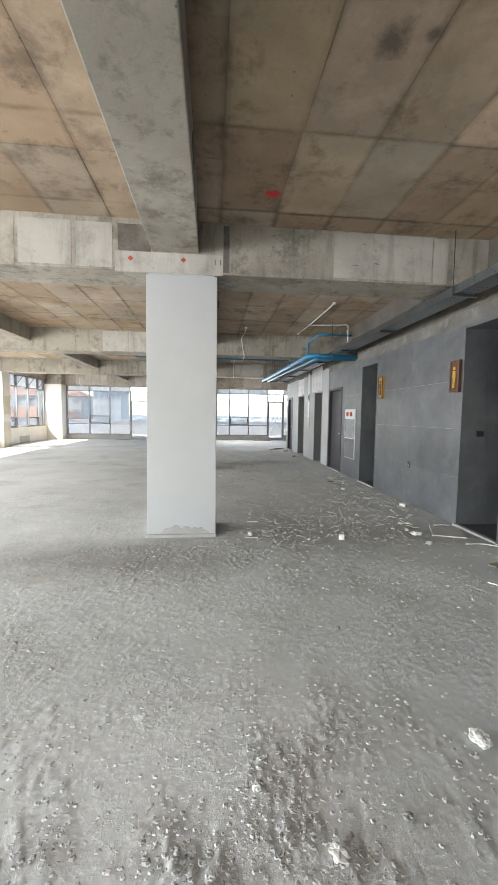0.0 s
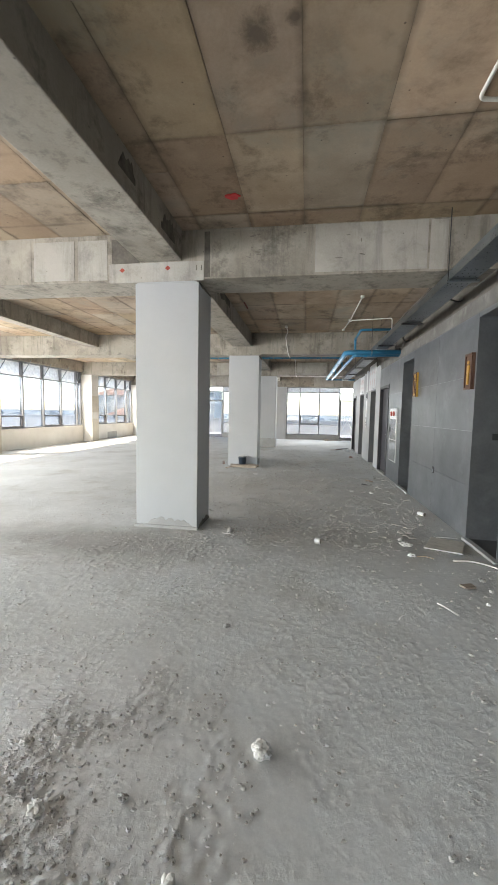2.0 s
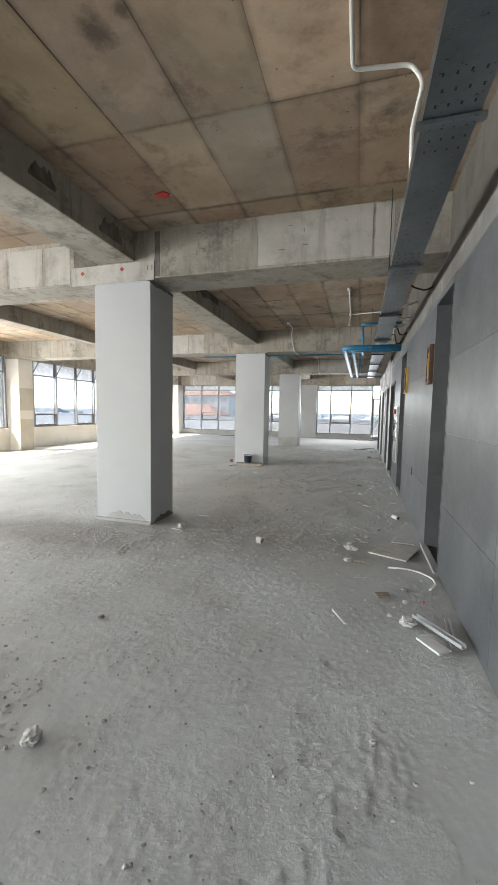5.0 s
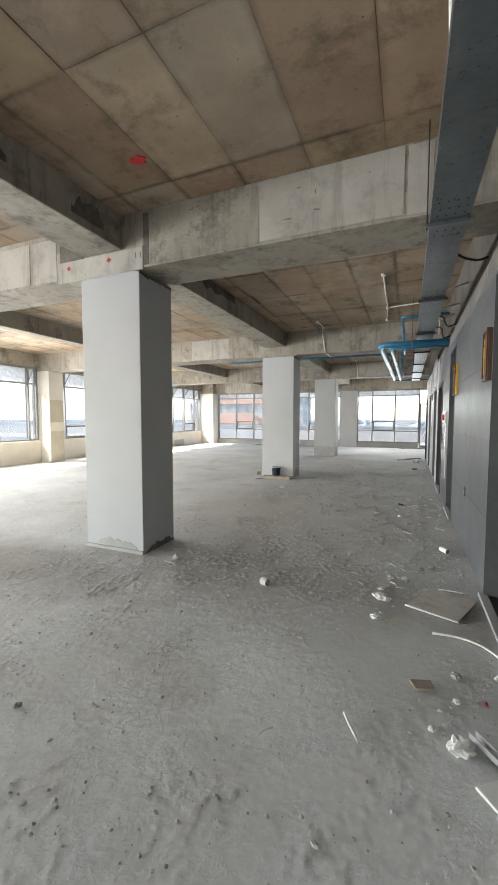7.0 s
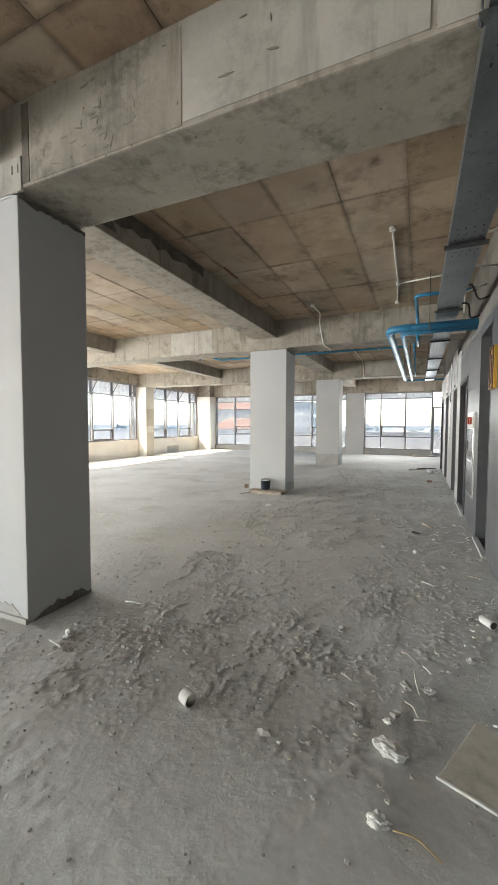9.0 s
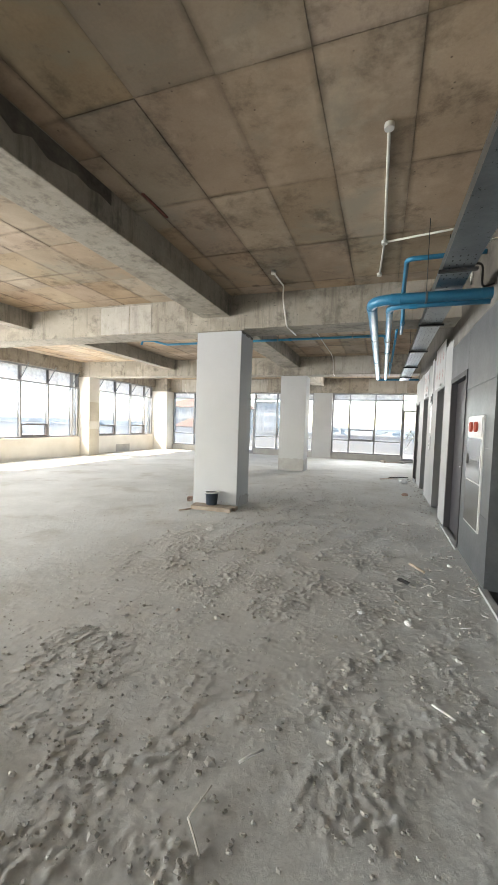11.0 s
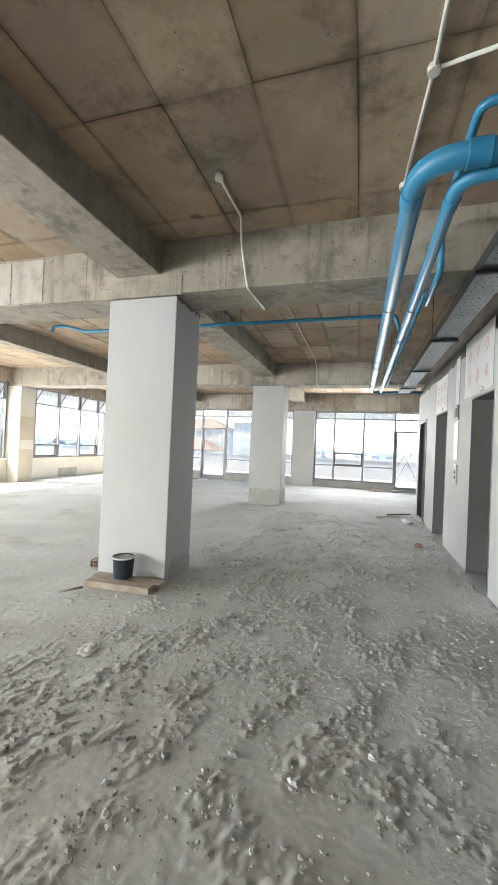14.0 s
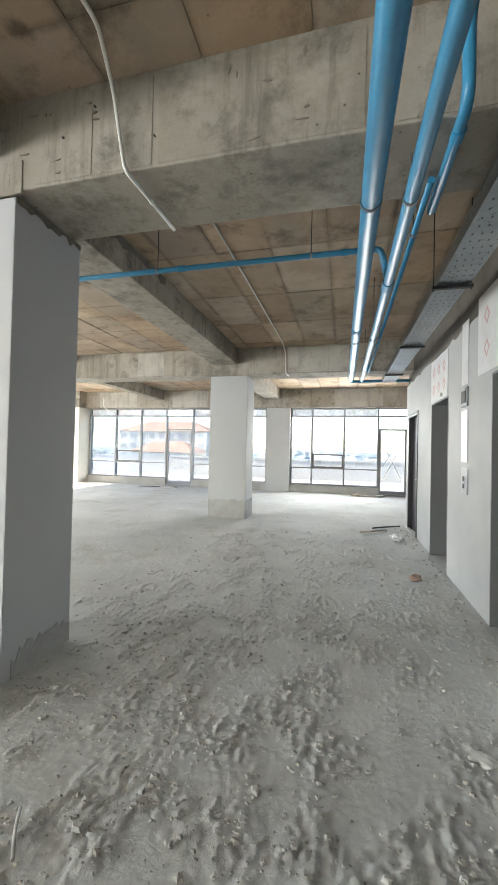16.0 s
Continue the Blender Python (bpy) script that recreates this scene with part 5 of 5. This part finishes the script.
stick("cable_offcut", [(2.96, 4.165, 0.01), (3.10, 4.18, 0.012), (3.20, 4.155, 0.01), (3.27, 4.11, 0.008), (3.33, 4.04, 0.006), (3.34, 3.9, 0.004), (3.27, 3.80, 0.0)], 0.008, CONDUIT, "curved length of pale cable on the screed", "cable", 0.08)
stick("stick", [(2.50, 3.21, 0.0), (2.53, 3.14, 0.01), (2.593, 3.047, 0.0)], 0.006, WHITE, "thin pale broken stick on the screed", "stick")
stick("stick", [(2.135, 2.903, 0.0), (2.16, 2.95, 0.004), (2.19, 2.98, 0.0)], 0.004, WHITE, "short pale twig of plaster bead", "stick")
stick("stick", [(2.784, 8.937, 0.008), (2.906, 8.727, 0.008)], 0.014, WOOD, "pale timber stick on the screed", "stick")
stick("stick", [(0.854, 10.074, 0.0), (0.92, 9.98, 0.006), (0.993, 9.901, 0.0)], 0.007, STONE, "thin grey stick on the screed", "stick")
stick("stick", [(-0.70, 10.04, 0.0), (-0.58, 10.223, 0.0)], 0.012, WOOD, "dark short stick beside the planks", "stick")
stick("wire", [(0.42, 4.60, 0.0), (0.52, 4.58, 0.004), (0.58, 4.56, 0.003), (0.56, 4.48, 0.0)], 0.004, WHITE, "bent white wire beside the column", "wire")
stick("wire", [(2.63, 4.26, 0.0), (2.71, 4.265, 0.006), (2.79, 4.215, 0.0)], 0.003, STRAW, "thin bent straw on the screed", "wire")
stick("wire", [(2.85, 8.35, 0.0), (2.92, 8.42, 0.015), (2.98, 8.36, 0.01), (2.94, 8.28, 0.0)], 0.003, WHITE, "bent white wire on the screed", "wire")
for n, (x0, y0, x1, y1) in enumerate(((3.05, 4.97, 3.29, 4.965), (2.45, 16.1, 2.95, 16.4), (2.7, 16.55, 3.25, 16.95), (2.35, 22.0, 3.1, 22.1), (2.6, 21.8, 3.5, 22.15), (-5.3, 21.6, -4.5, 21.75), (-4.3, 21.7, -3.7, 21.5), (1.9, 6.0, 1.98, 6.1), (2.75, 6.7, 2.85, 6.62), (0.5, 5.25, 0.64, 5.27))):
    stick("batten_scrap", [(x0, y0, 0.0), ((x0 + x1) / 2, (y0 + y1) / 2, 0.006), (x1, y1, 0.0)], 0.006 if y0 < 10 else 0.015, (WHITE, WOOD, BLACK)[n % 3] if y0 > 10 else WHITE, "thin scrap strip lying on the screed", "strip scrap")
for x0, y0, x1, y1, bow in ((2.699, 5.253, 2.72, 5.06, 0.01), (2.651, 4.965, 2.714, 4.874, -0.02), (2.696, 4.85, 2.778, 4.867, 0.0), (2.745, 5.326, 2.781, 5.273, 0.0), (2.30, 5.056, 2.36, 5.024, 0.0), (2.241, 4.97, 2.285, 4.995, 0.0), (1.804, 5.716, 1.833, 5.857, 0.01), (1.804, 5.71, 1.899, 5.612, 0.0), (2.384, 4.84, 2.425, 4.814, 0.0), (2.62, 5.43, 2.69, 5.37, 0.02), (3.16, 7.02, 3.27, 6.98, 0.0)):
    mx, my = (x0 + x1) / 2 + bow * (y1 - y0) * 5, (y0 + y1) / 2 + abs(bow)
    stick("twig", [(x0, y0, 0.004), (mx, my, 0.010), (x1, y1, 0.004)], 0.0042, PALEWOOD, "thin pale twig lying on the screed", "twig")
for n, (x, y, s) in enumerate(((2.656, 5.115, 0.028), (2.772, 5.127, 0.026), (2.80, 5.08, 0.018), (2.74, 5.14, 0.016), (2.58, 4.80, 0.02), (3.02, 5.52, 0.026), (2.93, 5.44, 0.022))):
    chunk("mortar_lump", x, y, s, "small grey lump of dropped mortar on the screed", STONE if n % 3 != 1 else WHITE, "rubble", 70 + n, 0.6, "mortar lumps")
chunk("plastic_bag", 3.06, 15.75, 0.13, "crumpled clear plastic wrap by the wall", FILM, "plastic", 50, 0.4)
chunk("rubble_pile", 2.55, 22.05, 0.14, "small yellowish rubble heap under the window", WOOD, "rubble", 51, 0.35)
chunk("rubble_pile", 3.3, 22.1, 0.12, "small grey rubble heap under the window", STONE, "rubble", 52, 0.35)
chunk("rubble_pile", -4.0, 21.9, 0.12, "small grey rubble heap by the glass door", STONE, "rubble", 53, 0.3)

# steel stud, leaning trims and white carton by the wall
ob = thing("steel_stud", (3.22, 3.115, 0.0), "bright galvanised steel stud offcut lying against the tiled wall", "steel stud")
bm = bmesh.new()
for dims in ((-0.215, 0.215, -0.02, 0.02, 0, 0.002), (-0.215, 0.215, -0.02, -0.018, 0.002, 0.026), (-0.215, 0.215, 0.018, 0.02, 0.002, 0.026)):
    box(bm, *dims)
bmesh.ops.transform(bm, matrix=pose(3.205, 3.115, 0.020, 0, -3, -56), verts=bm.verts)
part("channel", bm, ZINC, ob)
for x0, x1 in ((3.300, 3.262), (3.332, 3.292)):
    ob = thing("edge_trim", (x1, 2.97, 0.0), "narrow grey steel edge trim lying by the tiled wall", "edge trim")
    bm = bmesh.new()
    box(bm, -0.008, 0.008, -0.19, 0.19, 0.0, 0.002)
    box(bm, -0.008, -0.006, -0.19, 0.19, 0.002, 0.012)
    bmesh.ops.transform(bm, matrix=pose((x0 + x1) / 2, 3.15, 0.003, 0, 0, -5), verts=bm.verts)
    part("angle", bm, ZINC, ob)
ob = thing("carton", (3.155, 2.96, 0.0), "flattened white paper carton with an open end", "carton")
bm = bmesh.new()
box(bm, -0.095, 0.095, -0.052, 0.052, 0.0, 0.016, bevel=0.007)
for v in bm.verts:
    v.co.z *= 1 + 0.25 * noise.noise((v.co.x * 18, v.co.y * 18, 1.0))
bmesh.ops.transform(bm, matrix=pose(3.155, 2.965, 0.002, 0, 0, -52), verts=bm.verts)
part("sleeve", bm, WHITE, ob)
bm = bmesh.new()
box(bm, 0.096, 0.125, -0.030, 0.030, 0.004, 0.006)
bmesh.ops.transform(bm, matrix=pose(3.155, 2.965, 0.002, 0, 0, -52), verts=bm.verts)
part("flap", bm, FILM, ob, "torn clear end flap")

# bucket, planks and hollow brick by the second column
bucket = thing("bucket", (-0.33, 10.53, 0.055), "dark blue plastic bucket with a plaster-white rim", "bucket")
bm = bmesh.new()
prof = ((0.0, 0.0), (0.092, 0.0), (0.098, 0.01), (0.112, 0.205), (0.118, 0.205), (0.118, 0.215), (0.106, 0.215), (0.092, 0.02), (0.0, 0.018))
rings = [[bm.verts.new((-0.33 + r * math.cos(a), 10.53 + r * math.sin(a), 0.058 + z)) for a in [k * math.tau / 24 for k in range(24)]] for r, z in prof if r]
for a, b in zip(rings, rings[1:]):
    for k in range(24):
        bm.faces.new((a[k], a[(k + 1) % 24], b[(k + 1) % 24], b[k])).smooth = True
bm.faces.new(rings[0][::-1]), bm.faces.new(rings[-1])
body = part("body", bm, NAVY, bucket)
bm = bmesh.new()
tube(bm, [(-0.33 + 0.116 * math.cos(a), 10.53 + 0.116 * math.sin(a), 0.268) for a in [k * math.tau / 24 for k in range(25)]], 0.009, 8, False)
part("rim", bm, WHITE, bucket, "plaster-smeared white rim")
bm = bmesh.new()
tube(bm, [(-0.33, 10.53, 0.232), (-0.33, 10.53, 0.262)], 0.106, 24)
part("contents", bm, RAW, bucket, "dried grey plaster")
for n, (x0, y0, x1, y1, w, z) in enumerate(((-0.62, 10.36, 0.09, 10.40, 0.13, 0.055), (-0.66, 10.52, 0.13, 10.56, 0.14, 0.05))):
    d = math.degrees(math.atan2(y1 - y0, x1 - x0))
    bm = bmesh.new()
    hl = math.hypot(x1 - x0, y1 - y0) / 2
    box(bm, -hl, hl, -w / 2, w / 2, -0.01, z, bevel=0.004)
    bmesh.ops.transform(bm, matrix=pose((x0 + x1) / 2, (y0 + y1) / 2, 0.0, 0, 0, d), verts=bm.verts)
    tagged(part("plank", bm, WOOD), "rough pine plank lying at the column's foot", "plank", group="planks at the column")
ob = thing("hollow_brick", (-0.93, 10.86, 0.0), "small hollow clay brick standing beside the column", "brick")
bm = bmesh.new()
for dims in ((-0.045, 0.045, -0.08, 0.08, 0, 0.012), (-0.045, 0.045, -0.08, 0.08, 0.045, 0.055), (-0.045, 0.045, -0.08, 0.08, 0.088, 0.10), (-0.045, -0.035, -0.08, 0.08, 0.0125, 0.0875), (-0.005, 0.005, -0.08, 0.08, 0.0125, 0.0875), (0.035, 0.045, -0.08, 0.08, 0.0125, 0.0875)):
    box(bm, *dims)
bmesh.ops.transform(bm, matrix=pose(-0.93, 10.86, 0.0, 0, 0, 12) @ Matrix.Scale(0.8, 4), verts=bm.verts)
part("brick_body", bm, CLAY, ob)


# ---- crumbs: mortar grit over the screed ----
def grit(name, count, seed, place, size, material, label, flat=1.0):
    r = random.Random(seed)
    verts, faces = [], []
    made = 0
    while made < count:
        x, y = place(r)
        if -0.78 < x < 0.11 and any(ly - 0.02 < y < ly + 0.7 for ly in LINES) or x > WALL - 0.02:
            continue
        if r.random() > 0.03 + lumpiness(x, y) * (0.22 + cluster(x, y)):
            continue
        s = size * (0.35 + r.random() ** 3 * 1.6)
        z = ground_z(x, y) + 0.15 * s
        o = len(verts)
        a = r.uniform(0, 6.28)
        for wide, low, high in ((1.0, -0.35, -0.1), (0.62, 0.15, 0.5)):
            for k in range(5):
                q = a + k * math.tau / 5
                d = wide * s * r.uniform(0.6, 1.2)
                verts.append((x + d * math.cos(q), y + d * math.sin(q) * 0.8, z + flat * s * r.uniform(low, high)))
        faces += [(o + k, o + (k + 1) % 5, o + 5 + (k + 1) % 5, o + 5 + k) for k in range(5)]
        faces += [(o + 5, o + 6, o + 7), (o + 5, o + 7, o + 8), (o + 5, o + 8, o + 9)]
        made += 1
    me = bpy.data.meshes.new(name)
    me.from_pydata(verts, [], faces)
    me.materials.append(material)
    tagged(new(name, me), label, "grit", kind="stuff")


grit("mortar_grit", 15000, 21, lambda r: (r.uniform(-2.2, 3.36), r.uniform(0.7, 12.5)), 0.0068, STONE, "scattered crumbs of mortar on the screed")
grit("pale_grit", 160, 22, lambda r: (r.uniform(-0.5, 3.3), r.uniform(0.8, 9.5)), 0.006, WHITE, "scattered white plaster specks on the screed")
grit("mortar_clods", 5600, 27, lambda r: (r.gauss(1.4, 1.2), r.uniform(0.8, 16.0)), 0.0105, CLOD, "loose clods of dropped mortar on the screed")
grit("dark_clods", 1500, 28, lambda r: (r.gauss(1.3, 0.9), r.uniform(4.4, 12.0)), 0.013, DARKCLOD, "dark clods of trodden mortar on the screed")
grit("coarse_crumbs", 900, 23, lambda r: (r.uniform(-2.5, 3.3), r.uniform(4.2, 18.0)), 0.011, STONE, "coarse broken mortar crumbs on the screed")
grit("pale_crust", 5200, 31, lambda r: (r.gauss(-0.05, 0.6), 0.75 + abs(r.gauss(0.0, 0.75))), 0.0075, PALECRUMB, "crust of pale mortar crumbs on the screed", 0.8)
grit("trodden_lumps", 800, 29, lambda r: (r.gauss(1.2, 1.0), r.uniform(4.4, 14.0)), 0.019, CLOD, "broad trodden lumps of mortar on the screed", 0.7)
grit("wall_rubble", 420, 24, lambda r: (3.39 - 0.32 * r.random() ** 2, r.uniform(7.0, 16.8)), 0.013, STONE, "rubble crumbs along the foot of the wall")


def scraps(count, seed):
    """Thin pale slivers of packing and cable sheath by the wall."""
    r = random.Random(seed)
    bm = bmesh.new()
    for _ in range(count):
        x, y = 3.32 - 0.75 * r.random() ** 1.5, r.uniform(7.6, 9.5)
        hl, w = r.uniform(0.008, 0.035), r.uniform(0.0015, 0.004)
        v = box(bm, -hl, hl, -w, w, 0.0, 2 * w)
        m = pose(x, y, ground_z(x, y) + 0.002, r.uniform(-8, 8), r.uniform(-8, 8), r.uniform(0, 180))
        bmesh.ops.transform(bm, matrix=m, verts=v)
    tagged(part("packing_slivers", bm, WHITE), "pale slivers of packing scattered by the wall", "litter", kind="stuff")


scraps(45, 25)
